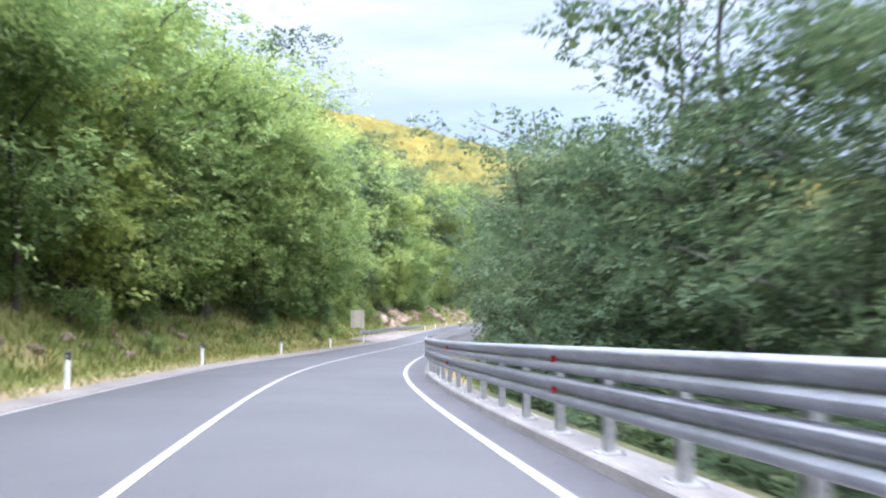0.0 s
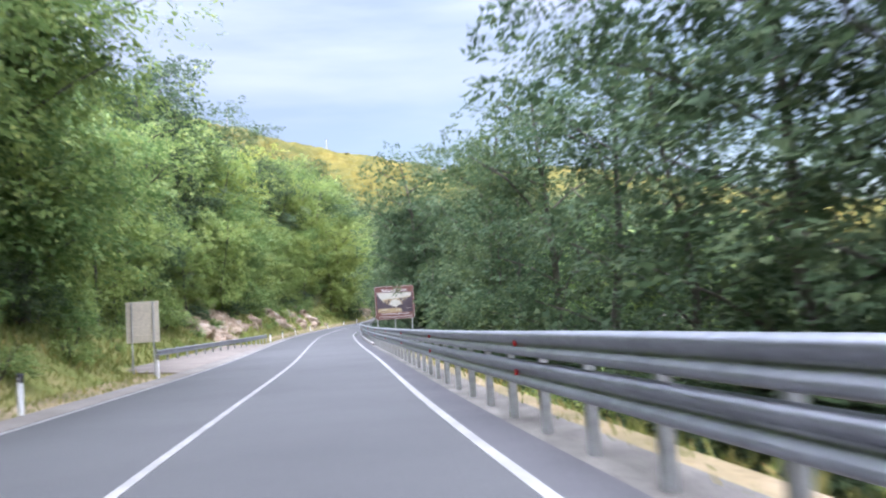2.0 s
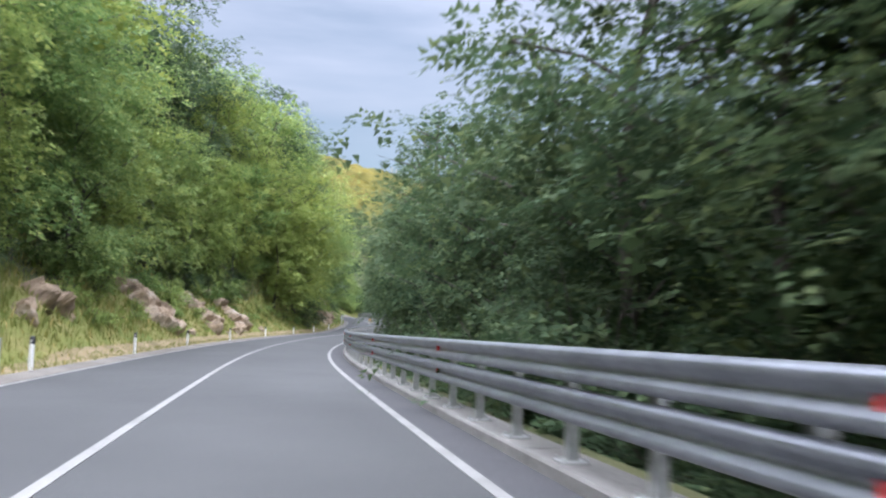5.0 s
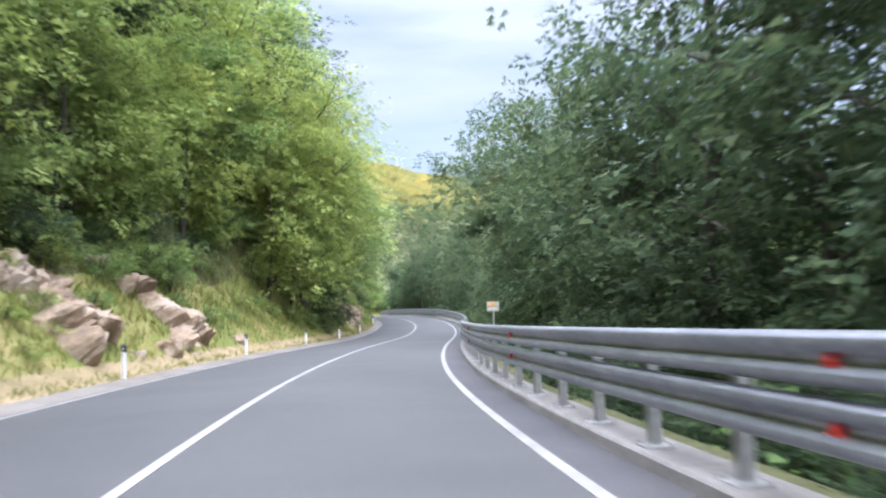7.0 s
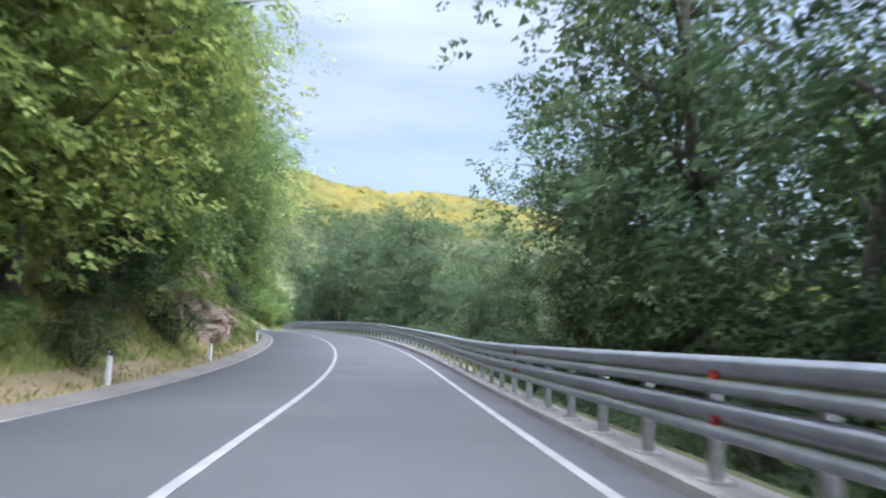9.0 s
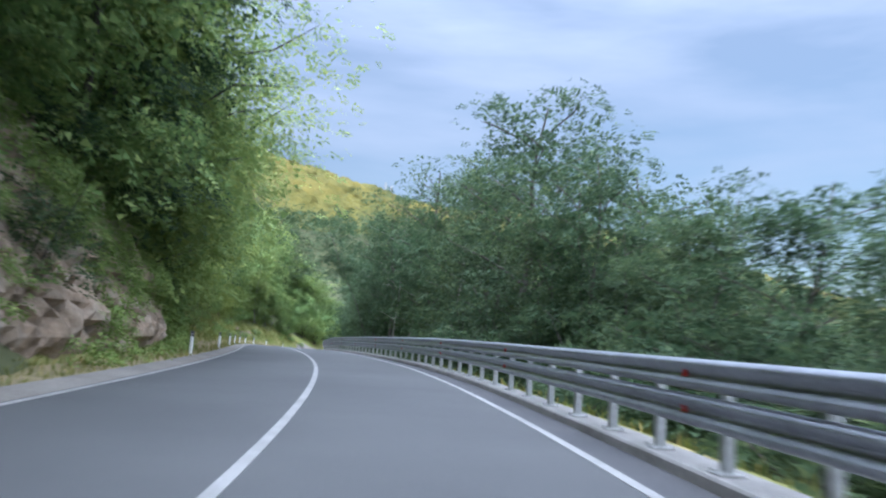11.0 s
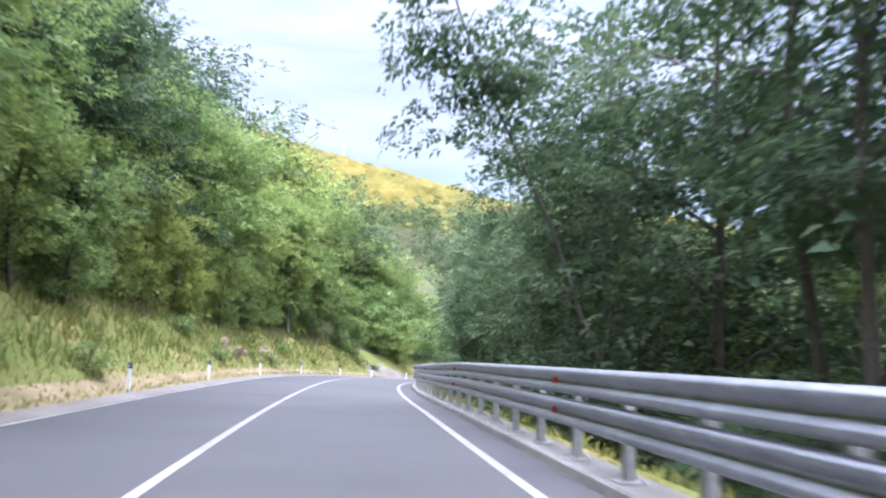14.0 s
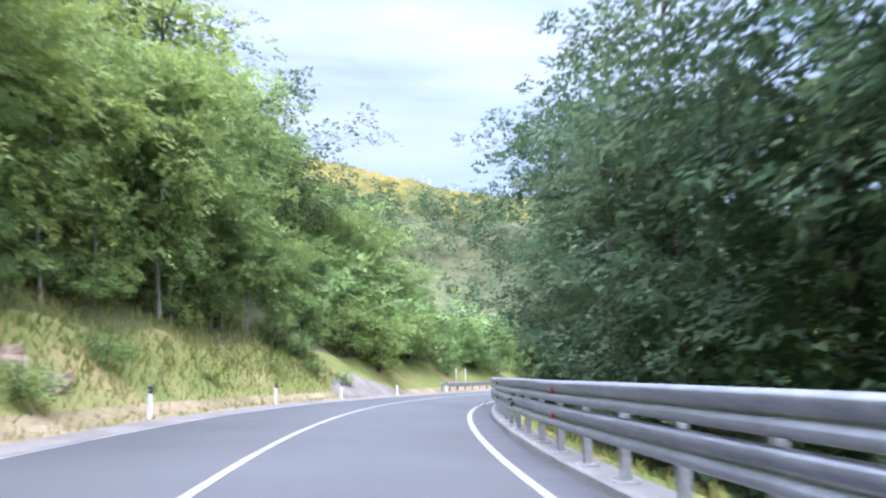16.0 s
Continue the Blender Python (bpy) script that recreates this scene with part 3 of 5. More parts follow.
# ---- signs ----
def text_mesh(words, size):
    c = bpy.data.curves.new("lettering", "FONT")
    c.body, c.size, c.align_x, c.extrude, c.resolution_u, c.offset = words, size, "CENTER", 0.002, 3, size * 0.018
    ob = bpy.data.objects.new("lettering", c)
    scene.collection.objects.link(ob)
    dg = bpy.context.evaluated_depsgraph_get()
    dg.update()
    me = bpy.data.meshes.new_from_object(ob.evaluated_get(dg))
    bpy.data.objects.remove(ob)
    bpy.data.curves.remove(c)
    return me


def flat(name, pts, depth, mat, parent, label=""):
    """A thin printed patch on a sign, in the sign's own x and z, lying depth metres proud of its face."""
    n = len(pts)
    v = [(x, -0.02 - depth, z) for x, z in pts] + [(x, -0.02, z) for x, z in pts]
    f = [tuple(range(n))] + [(k, (k + 1) % n, n + (k + 1) % n, n + k) for k in range(n)]
    return piece(name, mesh_of(name, v, f, mat), parent, label)


def tourist_sign():
    e = tagged(new("tourist_sign"), "large brown tourist sign with a picture of an arched stone bridge", "road sign")
    w, lo, hi = 1.165, 1.55, 3.53
    bm = box_bm(-w, -0.02, lo, w, 0.02, hi)
    bmesh.ops.bevel(bm, geom=[k for k in bm.edges if abs(k.verts[0].co.y - k.verts[1].co.y) > 0.03], offset=0.07, segments=4, affect="EDGES")
    part("panel", bm, SIGN_BROWN, e, "brown sign panel")
    bm = bmesh.new()
    rings = []
    for inset in (0.026, 0.04):
        ring = []
        for cx, cz, a0 in ((w - 0.07, hi - 0.07, 0), (-w + 0.07, hi - 0.07, 90), (-w + 0.07, lo + 0.07, 180), (w - 0.07, lo + 0.07, 270)):
            for k in range(5):
                a = radians(a0 + 22.5 * k)
                r = 0.07 - inset
                ring.append(bm.verts.new((cx + r * math.cos(a), -0.0235, cz + r * math.sin(a))))
        rings.append(ring)
    n = len(rings[0])
    for k in range(n):
        bm.faces.new((rings[0][k], rings[0][(k + 1) % n], rings[1][(k + 1) % n], rings[1][k]))
    part("border", bm, SIGN_WHITE, e, "white border line")
    # the picture: pale sky, dark wooded banks, the bridge, water
    def at(u, v):
        return (-w + 2 * w * u / 100, hi - (hi - lo) * v / 100)

    pic = flat("picture", [at(5, 18), at(95, 20), at(95, 80), at(5, 79)], 0.003, SIGN_DARK, e, "printed landscape picture")
    flat("picture_sky", [at(u, v) for u, v in ((6, 18.6), (92.5, 21.5), (92.5, 31), (90, 33), (86, 34.5), (70, 36), (54, 38), (44, 39.5), (33, 38.5), (28, 40.5), (20, 44.5), (16, 40), (14.5, 36), (11, 34), (10, 29), (7, 25))], 0.005, SIGN_CREAM, pic, "pale printed sky")
    arch = [at(52 + 15.5 * math.cos(radians(a)), 56 - 15 * math.sin(radians(a))) for a in range(0, 181, 12)]
    flat("picture_arch_opening", arch + [at(u, v) for u, v in ((39, 58), (43, 58.5), (46, 62), (49, 61), (51, 63.5), (56, 62), (58, 59), (63, 57.5))], 0.005, SIGN_CREAM, pic, "pale arch opening")
    flat("picture_bridge_deck", [at(u, v) for u, v in ((17, 41.5), (33, 39), (44, 39.8), (70, 36.2), (91, 33), (91, 34.6), (70, 38), (44, 42), (30, 42.3), (20, 45))], 0.007, SIGN_OCHRE, pic, "printed bridge deck")
    for u, top, low in ((22, 44, 49), (25, 43, 50), (29, 42, 52), (32.5, 42, 50), (70, 38, 47), (73.5, 37.5, 46), (77, 37, 45), (82, 36, 41)):
        flat("picture_pier", [at(u - 0.8, low), at(u + 0.8, low), at(u + 0.8, top), at(u - 0.8, top)], 0.006, SIGN_OCHRE if u % 2 else SIGN_CREAM, pic)
    rim = [at(52 + 16 * math.cos(radians(a)), 56 - 15.5 * math.sin(radians(a))) for a in range(0, 181, 12)] + [at(52 + 18 * math.cos(radians(a)), 56 - 17.3 * math.sin(radians(a))) for a in range(180, -1, -12)]
    flat("picture_arch", rim, 0.006, SIGN_OCHRE, pic, "printed stone arch")
    flat("picture_water", [at(u, v) for u, v in ((7, 68), (20, 66.5), (40, 67), (58, 66), (66, 69), (68, 79), (30, 79.5), (7, 78))], 0.005, SIGN_OCHRE, pic, "ochre printed water")
    for u0, u1, v, mat in ((12, 34, 69, SIGN_CREAM), (8, 28, 72.5, SIGN_CREAM), (15, 45, 75.5, SIGN_DARK), (48, 64, 70, SIGN_CREAM), (50, 66, 73.5, SIGN_BACK), (78, 92, 68.5, SIGN_CREAM)):
        flat("picture_ripple", [at(u0, v + 0.6), at(u1, v + 0.4), at(u1, v - 0.3), at((u0 + u1) / 2, v - 0.6), at(u0, v)], 0.006, mat, pic)
    for words, size, z in (("Solkanski most", 0.25, hi - 0.345), ("Največji kamniti lok na svetu", 0.137, lo + 0.29), ("The largest stone arch in the world", 0.137, lo + 0.12)):
        me = text_mesh(words, size)
        me.materials.clear()
        me.materials.append(SIGN_WHITE)
        piece("lettering", me, e, "white lettering", at=pose(0, -0.025, z, 90))
    for x in (-1.06, -0.03, 0.98):
        part("post", tube_bm(0.035, 0.035, -0.9, hi - 0.05, 10), STEEL_DULL, e, at=pose(x, 0.06, 0))
    return e


tourist_sign().matrix_basis = road_pose(84.9, 5.46, 0.0, -4)


def back_of_sign():
    e = tagged(new("road_sign"), "beige back of a large traffic sign on two posts", "road sign")
    part("panel", box_bm(-0.6, -0.012, 1.3, 0.6, 0.012, 2.82, 0.004), SIGN_BACK, e, "plain beige sheet-metal back")
    for z in (1.55, 2.5):
        part("bracket", box_bm(-0.55, -0.04, z - 0.02, 0.55, -0.013, z + 0.02, 0.003), SIGN_BACK, e)
    for x in (-0.38, 0.4):
        part("post", tube_bm(0.03, 0.03, -0.3, 2.8, 10), STEEL_DULL, e, at=pose(x, -0.072, 0))
    return e


back_of_sign().matrix_basis = road_pose(68.8, -5.2, 0.0, -3)


def small_sign():
    e = tagged(new("small_sign"), "small cream information plate on a thin steel post", "sign")
    part("plate", box_bm(-0.2, -0.008, 1.5, 0.2, 0.008, 1.81, 0.003), SIGN_CREAM, e, "cream plate")
    part("orange_block", box_bm(-0.14, -0.012, 1.7, 0.05, -0.0085, 1.78), SIGN_ORANGE, e, "orange printed block")
    part("print_bar", box_bm(-0.17, -0.012, 1.655, 0.17, -0.0085, 1.668), SIGN_DARK, e, "dark printed bar")
    part("print_bar", box_bm(-0.16, -0.012, 1.57, 0.13, -0.0085, 1.6), SIGN_BACK, e, "faint printed bar")
    part("post", tube_bm(0.024, 0.024, -0.7, 1.8, 8), STEEL_DULL, e, at=pose(0.02, 0.035, 0))
    return e


small_sign().matrix_basis = road_pose(157.4, 5.2, 0.0, 6)

for s in (367.8, 370.3):
    pole = tagged(new("marker_pole"), "slim white pole beside the far bend", "pole", group="slim poles")
    part("shaft", tube_bm(0.05, 0.045, -0.3, 2.0, 8), POST_WHITE, pole)
    part("cap", tube_bm(0.055, 0.02, 2.0, 2.07, 8), POST_BLACK, pole)
    pole.matrix_basis = road_pose(s, -5.3, 0)


# ---- rocks ----
def rock_mesh(seed, sx, sy, sz, rough=0.3):
    """An angular block: a sphere cut by random cleavage planes, then weathered."""
    rnd = random.Random(seed)
    bm = bmesh.new()
    bmesh.ops.create_icosphere(bm, subdivisions=5 if sz > 1.4 else (4 if sz > 0.63 else 3), radius=1.0)
    off = Vector((seed * 7.3, seed * 3.1, seed * 5.7))
    planes = []
    for k in range(26):
        n = Vector((rnd.gauss(0, 1), rnd.gauss(0, 1), rnd.gauss(0, 0.8))).normalized()
        planes.append((n, rnd.uniform(0.62, 1.0)))
    for v in bm.verts:
        p = v.co.copy()
        r = 1.25
        for n, d in planes:
            a = n.dot(p)
            if a > 0.05:
                r = min(r, d / a)
        near = noise.voronoi(p * 2.6 + off)[0]
        r += 0.3 * rough * noise.noise(p * 1.6 + off) + 0.25 * rough * noise.noise(p * 4.0 + off) - 0.3 * max(0.0, 0.16 - (near[1] - near[0]))
        v.co = Vector((p.x * r * sx, p.y * r * sy, p.z * r * sz))
    return data_of("rock_outcrop", bm, ROCK)


def left_up(s, d):
    return float(left_height(np.array([s]), np.array([d]))[0])


def slab_relief(s, up):
    """How far rock stands out, in tilted slabs with shadowed cracks between them."""
    p = Vector((s * 0.55 + up * 0.18, up * 1.05 - s * 0.12, 0.0))
    near, spots = noise.voronoi(p)
    tone = noise.noise(spots[0] * 9.1)
    fine = noise.voronoi(p * 3.1)[0]
    return 0.42 * tone + 0.3 * min((near[1] - near[0]) * 5.0, 1.0) - 0.25 * (p - spots[0]).y * (1 + tone) + 0.12 * min((fine[1] - fine[0]) * 6.0, 1.0) + 0.1 * noise.noise(p * 2.5) + 0.14 * noise.noise(p * 5.3) + 0.09 * noise.noise(p * 11.0)


OUTCROPS = [  # along from and to, out from the centre line at foot and top
    (109.0, 113.2, 7.6, 13.6), (115.0, 119.0, 7.4, 12.4), (124.4, 126.4, 6.8, 8.0), (139.4, 143.4, 5.7, 9.2), (151.6, 155.0, 5.5, 8.8), (159.6, 162.0, 5.4, 8.8),
    (306.6, 308.2, 6.0, 7.0), (316.0, 316.8, 6.0, 6.5),
]
for s0, s1, d0, d1 in OUTCROPS:
    ss, dd = np.linspace(s0 - 0.8, s1 + 0.8, int((s1 - s0) / 0.17) + 10), np.linspace(d0 - 0.5, d1 + 0.6, int((d1 - d0) / 0.1) + 10)
    v = []
    for x in ss:
        for y in dd:
            ragged = 0.85 * noise.noise(Vector((x * 0.9, y * 1.3, 2.0))) + 0.2 * noise.noise(Vector((x * 2.6, y * 3.1, 5.0)))
            m = float(smoothstep(-0.3, 0.9, x - s0 + ragged * 2) * smoothstep(-0.3, 0.9, s1 - x + ragged * 2) * smoothstep(-0.2, 0.5, y - d0 + ragged) * smoothstep(-0.2, 0.7, d1 - y + ragged * 1.6))
            out = m * (0.45 + 0.9 * slab_relief(x * 2.3 + 31, (y - d0) * 0.85)) - 0.35 * (1 - m)
            v.append(tuple(on_road(x, -(y - out * 0.75), left_up(x, y) + out * 0.5)))
    n = len(dd)
    i = (np.arange(len(ss) - 1)[:, None] * n + np.arange(n - 1)[None]).ravel()
    ob = new("rock_outcrop", mesh_of("rock_outcrop", v, np.stack([i, i + n, i + n + 1, i + 1], 1).tolist(), ROCK))
    tagged(ob, "rugged beige and orange limestone breaking out of the bank", "rock", group="rock outcrops")
for k, (s, d, sz) in enumerate(((218.0, 5.6, 0.5), (219.6, 5.7, 0.4), (157.6, 5.4, 0.55), (145.4, 5.6, 0.35), (166.4, 5.5, 0.4), (121.4, 6.6, 0.6), (310.2, 6.2, 0.3))):
    ob = new("boulder", rock_mesh(k + 1, sz, sz * 1.3, sz, 0.55))
    ob.matrix_basis = road_pose(s, -d, left_up(s, d), random.uniform(-25, 25), random.uniform(-14, 14))
    tagged(ob, "pale limestone boulder at the foot of the bank", "rock", group="boulders")
cliff = tagged(new("cliff"), "weathered rock face of broken pinkish slabs beside the road", "cliff")


fs, fu = np.arange(198.0, 240.01, 0.24), np.arange(-0.2, 6.61, 0.2)
fv = []
for a in fs:
    edge = float(smoothstep(200, 205, a) * smoothstep(240, 234, a))
    for b in fu:
        d = 5.65 + max(b, 0) / 2.15 - (0.42 + slab_relief(a, b)) * edge * float(smoothstep(-0.4, 1.2, b)) + 0.9 * (1 - edge) + 0.12 * max(b - 5.6, 0)
        fv.append(tuple(on_road(a, -d, b + 0.05)))
n = len(fu)
fi = (np.arange(len(fs) - 1)[:, None] * n + np.arange(n - 1)[None]).ravel()
piece("rock_face", mesh_of("rock_face", fv, np.stack([fi, fi + 1, fi + n + 1, fi + n], 1).tolist(), ROCK), cliff)
rng = np.random.default_rng(51)
ivy_at, ivy_out = [], []
for k in range(5200):
    a, b = rng.uniform(199, 240), 6.4 * rng.random() ** 0.8
    grown = noise.noise(Vector((a * 0.33, b * 0.5, 7.0))) + 0.5 * noise.noise(Vector((a * 0.9, b * 1.1, 3.0))) - 0.16 + 0.4 * float(smoothstep(218, 230, a)) + 0.2 * float(smoothstep(3.2, 5.4, b)) - 0.1
    if grown > 0:
        ivy_at.append(on_road(a, -(5.65 + b / 2.15 - 0.5 - slab_relief(a, b) * float(smoothstep(198, 203, a) * smoothstep(240, 234, a))), b + 0.05))
        h = float(np.interp(a, LINE_S, LINE_H))
        ivy_out.append((math.cos(h), math.sin(h), -0.4))
CLIFF_IVY = (ivy_at, ivy_out)
blocks = [rock_mesh(k + 40, 0.75, 1.0, 0.62, 0.35) for k in range(6)]
pick = random.Random(5)
for k in range(46):
    s = pick.uniform(200.5, 236)
    up = 4.4 * pick.random() ** 1.4
    d = 5.8 + up / 2.15
    size = pick.uniform(0.4, 0.8)
    piece("stone_block", blocks[k % 6], cliff, at=road_pose(s, -d, up + 0.1, pick.uniform(-20, 20), pick.uniform(-12, 12)) @ Matrix.Diagonal((size * 0.7, size * pick.uniform(0.8, 1.5), size, 1)))
for k in range(26):
    s = random.uniform(18, 42)
    d = random.uniform(7.3, 9.0)
    sz = random.uniform(0.12, 0.32)
    if k < 6:
        stone = rock_mesh(k + 70, 1, 1.2, 0.8)
        stones = (stones if k else []) + [stone]
    ob = new("loose_stone", stones[k % 6])
    ob.matrix_basis = road_pose(s, -d, left_up(s, d) + sz * 0.2, random.uniform(0, 360)) @ Matrix.Diagonal((sz, sz, sz, 1))
    tagged(ob, "loose pale stone lying in the grass", "stone", group="loose stones")
slab = new("culvert_slab", data_of("culvert_slab", box_bm(-0.6, -1.6, -0.3, 0.6, 1.6, 0.14, 0.03), CONCRETE))
slab.matrix_basis = road_pose(271.0, -5.3, 0.05, 0)
tagged(slab, "pale concrete slab set in the verge", "slab")
mound = new("earth_mound", mesh_of("earth_mound", *(lambda n: (
    [(-4.2 + 8.4 * i / n, -9 + 18 * j / n, 1.9 * math.sin(math.pi * i / n) ** 0.8 * math.sin(math.pi * j / n) ** 0.7 * (1 + 0.25 * noise.noise(Vector((i * 0.5, j * 0.4, 0)))) - 0.3) for i in range(n + 1) for j in range(n + 1)],
    [(i * (n + 1) + j, (i + 1) * (n + 1) + j, (i + 1) * (n + 1) + j + 1, i * (n + 1) + j + 1) for i in range(n) for j in range(n)]))(24), EARTH, True))
mound.matrix_basis = road_pose(347, -8.6, 0.3, 0)
tagged(mound, "bare grey-brown earth bank beside the road", "earth bank")


# ---- trees ----
def tube_along(points, radii, sides):
    """Rings round a bent line."""
    pts = [Vector(p) for p in points]
    v, f = [], []
    for i, p in enumerate(pts):
        way = (pts[min(i + 1, len(pts) - 1)] - pts[max(i - 1, 0)]).normalized()
        a = way.orthogonal().normalized()
        b = way.cross(a)
        for k in range(sides):
            t = 2 * math.pi * k / sides
            v.append(p + (a * math.cos(t) + b * math.sin(t)) * radii[i])
    for i in range(len(pts) - 1):
        for k in range(sides):
            f.append((i * sides + k, i * sides + (k + 1) % sides, (i + 1) * sides + (k + 1) % sides, (i + 1) * sides + k))
    return v, f


def leaves_at(centres, spread, per, length, rng, outward, droop=0.35, spray=6, wide=0.27):
    """Feathery sprays round each centre: leaflets in two ranks along a drooping stalk, one triangle each."""
    m = max(per // spray, 1)
    n = len(centres) * m
    c = np.repeat(np.asarray(centres), m, 0)
    sp = np.repeat(np.asarray(spread), m)[:, None]
    r = np.clip(rng.normal(size=(n, 3)), -1.6, 1.6) * np.array([1, 1, 0.38])
    base = c + r * sp * 0.6
    base[:, 2] += sp[:, 0] * (0.25 - 0.2 * (r[:, 0] ** 2 + r[:, 1] ** 2))        # each clump is a flat dome
    way = r / (np.linalg.norm(r, axis=1, keepdims=True) + 1e-6) * 0.7 + np.repeat(np.asarray(outward), m, 0) * 0.5 + rng.normal(size=(n, 3)) * 0.4
    way[:, 2] = way[:, 2] * 0.45 - droop * rng.random(n)
    way /= np.linalg.norm(way, axis=1, keepdims=True)
    side = np.cross(way, np.array([0, 0, 1.0]) + rng.normal(size=(n, 3)) * 0.4)
    side /= np.linalg.norm(side, axis=1, keepdims=True) + 1e-6
    up = np.cross(side, way)
    ln = length * (0.6 + 0.8 * rng.random(n))
    k = np.arange(spray)
    along = (k // 2 + 0.3) / (spray / 2)
    hand = np.where(k % 2 == 0, 1.0, -1.0)
    root = base[:, None] + way[:, None] * (ln[:, None] * 1.5 * along)[..., None] - np.array([0, 0, 1.0]) * (ln[:, None] * 0.35 * along ** 2)[..., None]
    tilt = rng.normal(size=(n, spray)) * 0.3
    out = way[:, None] * (0.55 + 0.5 * along)[:, None] + side[:, None] * hand[:, None] * (1.05 - 0.45 * along)[:, None] + up[:, None] * (tilt - 0.15)[..., None]
    out /= np.linalg.norm(out, axis=2, keepdims=True)
    flat_way = np.cross(out, np.broadcast_to(up[:, None], out.shape))
    size = (ln[:, None] * (1.0 - 0.25 * along) * (0.8 + 0.4 * rng.random((n, spray))))[..., None]
    belly = root + out * size * 0.38
    v = np.stack([belly - flat_way * size * wide, belly + flat_way * size * wide - up[:, None] * size * 0.05, root + out * size], 2).reshape(-1, 3)
    return v, np.arange(n * spray * 3).reshape(-1, 3)


def tree_meshes(seed, height, radius, base, clumps, per, leaf, lean=0.05, trunk_r=0.16, thin=0.0, limbs=9, ivy=0.0):
    """A bent tapered trunk with limbs, and a crown of leaf sprays on them."""
    rng = np.random.default_rng(seed)
    bend = rng.normal(size=2) * lean
    top = height * 0.93
    line = [Vector((bend[0] * z * (z / top) + 0.12 * math.sin(z * 0.9 + seed), bend[1] * z * (z / top) + 0.12 * math.cos(z * 0.7 + seed), z)) for z in np.linspace(-0.6, top, 9)]
    tv, tf = tube_along(line, [trunk_r * (1.25 if i == 0 else 1) * (1 - 0.85 * i / 8) for i in range(9)], 8)
    tips = []
    for k in range(limbs):
        t = base / height * 0.8 + (0.93 - base / height * 0.8) * (k + rng.random() * 0.7) / limbs
        z = t * top
        i = min(int((z + 0.6) / (top + 0.6) * 8), 7)
        p = line[i].lerp(line[i + 1], ((z + 0.6) / (top + 0.6) * 8) - i)
        a = k * 2.4 + rng.random()
        rel = (z - base) / max(height - base, 0.1)
        reach = radius * (0.95 * math.sin(math.pi * min(max(0.18 + 0.74 * rel, 0.05), 0.97)) ** 0.7) * (0.75 + 0.45 * rng.random())
        rise = reach * (0.35 + 0.5 * rng.random())
        pts = [p + Vector((math.cos(a + 0.25 * q * rng.normal()) * reach * q, math.sin(a + 0.25 * q * rng.normal()) * reach * q, rise * q ** 0.8)) for q in (0, 0.3, 0.6, 1.0)]
        v, f = tube_along(pts, [trunk_r * 0.42 * (1 - 0.6 * t), trunk_r * 0.3 * (1 - 0.6 * t), trunk_r * 0.18, 0.012], 5)
        tf += [tuple(len(tv) + x for x in q) for q in f]
        tv += v
        tips += [(pts[2], reach), (pts[3], reach), (pts[1].lerp(pts[2], 0.5), reach)]
    trunk = mesh_of("trunk", [tuple(v) for v in tv], tf, BARK_PALE if seed in (21, 27) else BARK, True)
    cs, sp = [], []
    for k in range(clumps):
        q, reach = tips[int(rng.integers(len(tips)))]
        c = np.array(q) + np.clip(rng.normal(size=3), -1.4, 1.4) * np.array([0.24, 0.24, 0.16]) * radius
        c[2] = min(max(c[2], base * 0.85 + 0.2), height)
        cs.append(c)
        sp.append(radius * (0.16 + 0.16 * rng.random()) * (1 - thin * rng.random()))
    cs = np.array(cs)
    mid = np.array([line[6].x, line[6].y, base + (height - base) * 0.45])
    out = cs - mid
    out /= np.linalg.norm(out, axis=1, keepdims=True) + 1e-6
    if ivy:
        low = [line[0].lerp(line[6], rng.random()) for k in range(int(70 * ivy))]
        turn = [rng.random() * 6.283 for q in low]
        near = np.array([(q.x + math.cos(w) * trunk_r * 1.5, q.y + math.sin(w) * trunk_r * 1.5, q.z + 0.6) for q, w in zip(low, turn)])
        cs, sp = np.concatenate([cs, near]), sp + [0.26] * len(low)
        out = np.concatenate([out, np.array([(math.cos(w), math.sin(w), 0.1) for w in turn])])
    lv, lf = leaves_at(cs, sp, per, leaf, rng, out, spray=8, wide=0.24)
    inner = cs.copy()                                  # larger shade leaves deep inside the crown
    inner[:, :2] *= 0.66
    inner[:, 2] -= 0.25 * np.asarray(sp)
    iv, jf = leaves_at(inner, sp, 22, leaf * 1.25, rng, out, spray=2, wide=0.36)
    return trunk, (np.concatenate([lv, iv]), np.concatenate([lf, jf + len(lv)]))


def make_tree(name, label, seed, mat, *shape, **more):
    e = tagged(new(name), label, "tree", group="roadside trees")
    trunk, (lv, lf) = tree_meshes(seed, *shape, **more)
    piece("trunk", trunk, e)
    piece("crown", mesh_of("crown", lv, lf, mat), e)
    return e


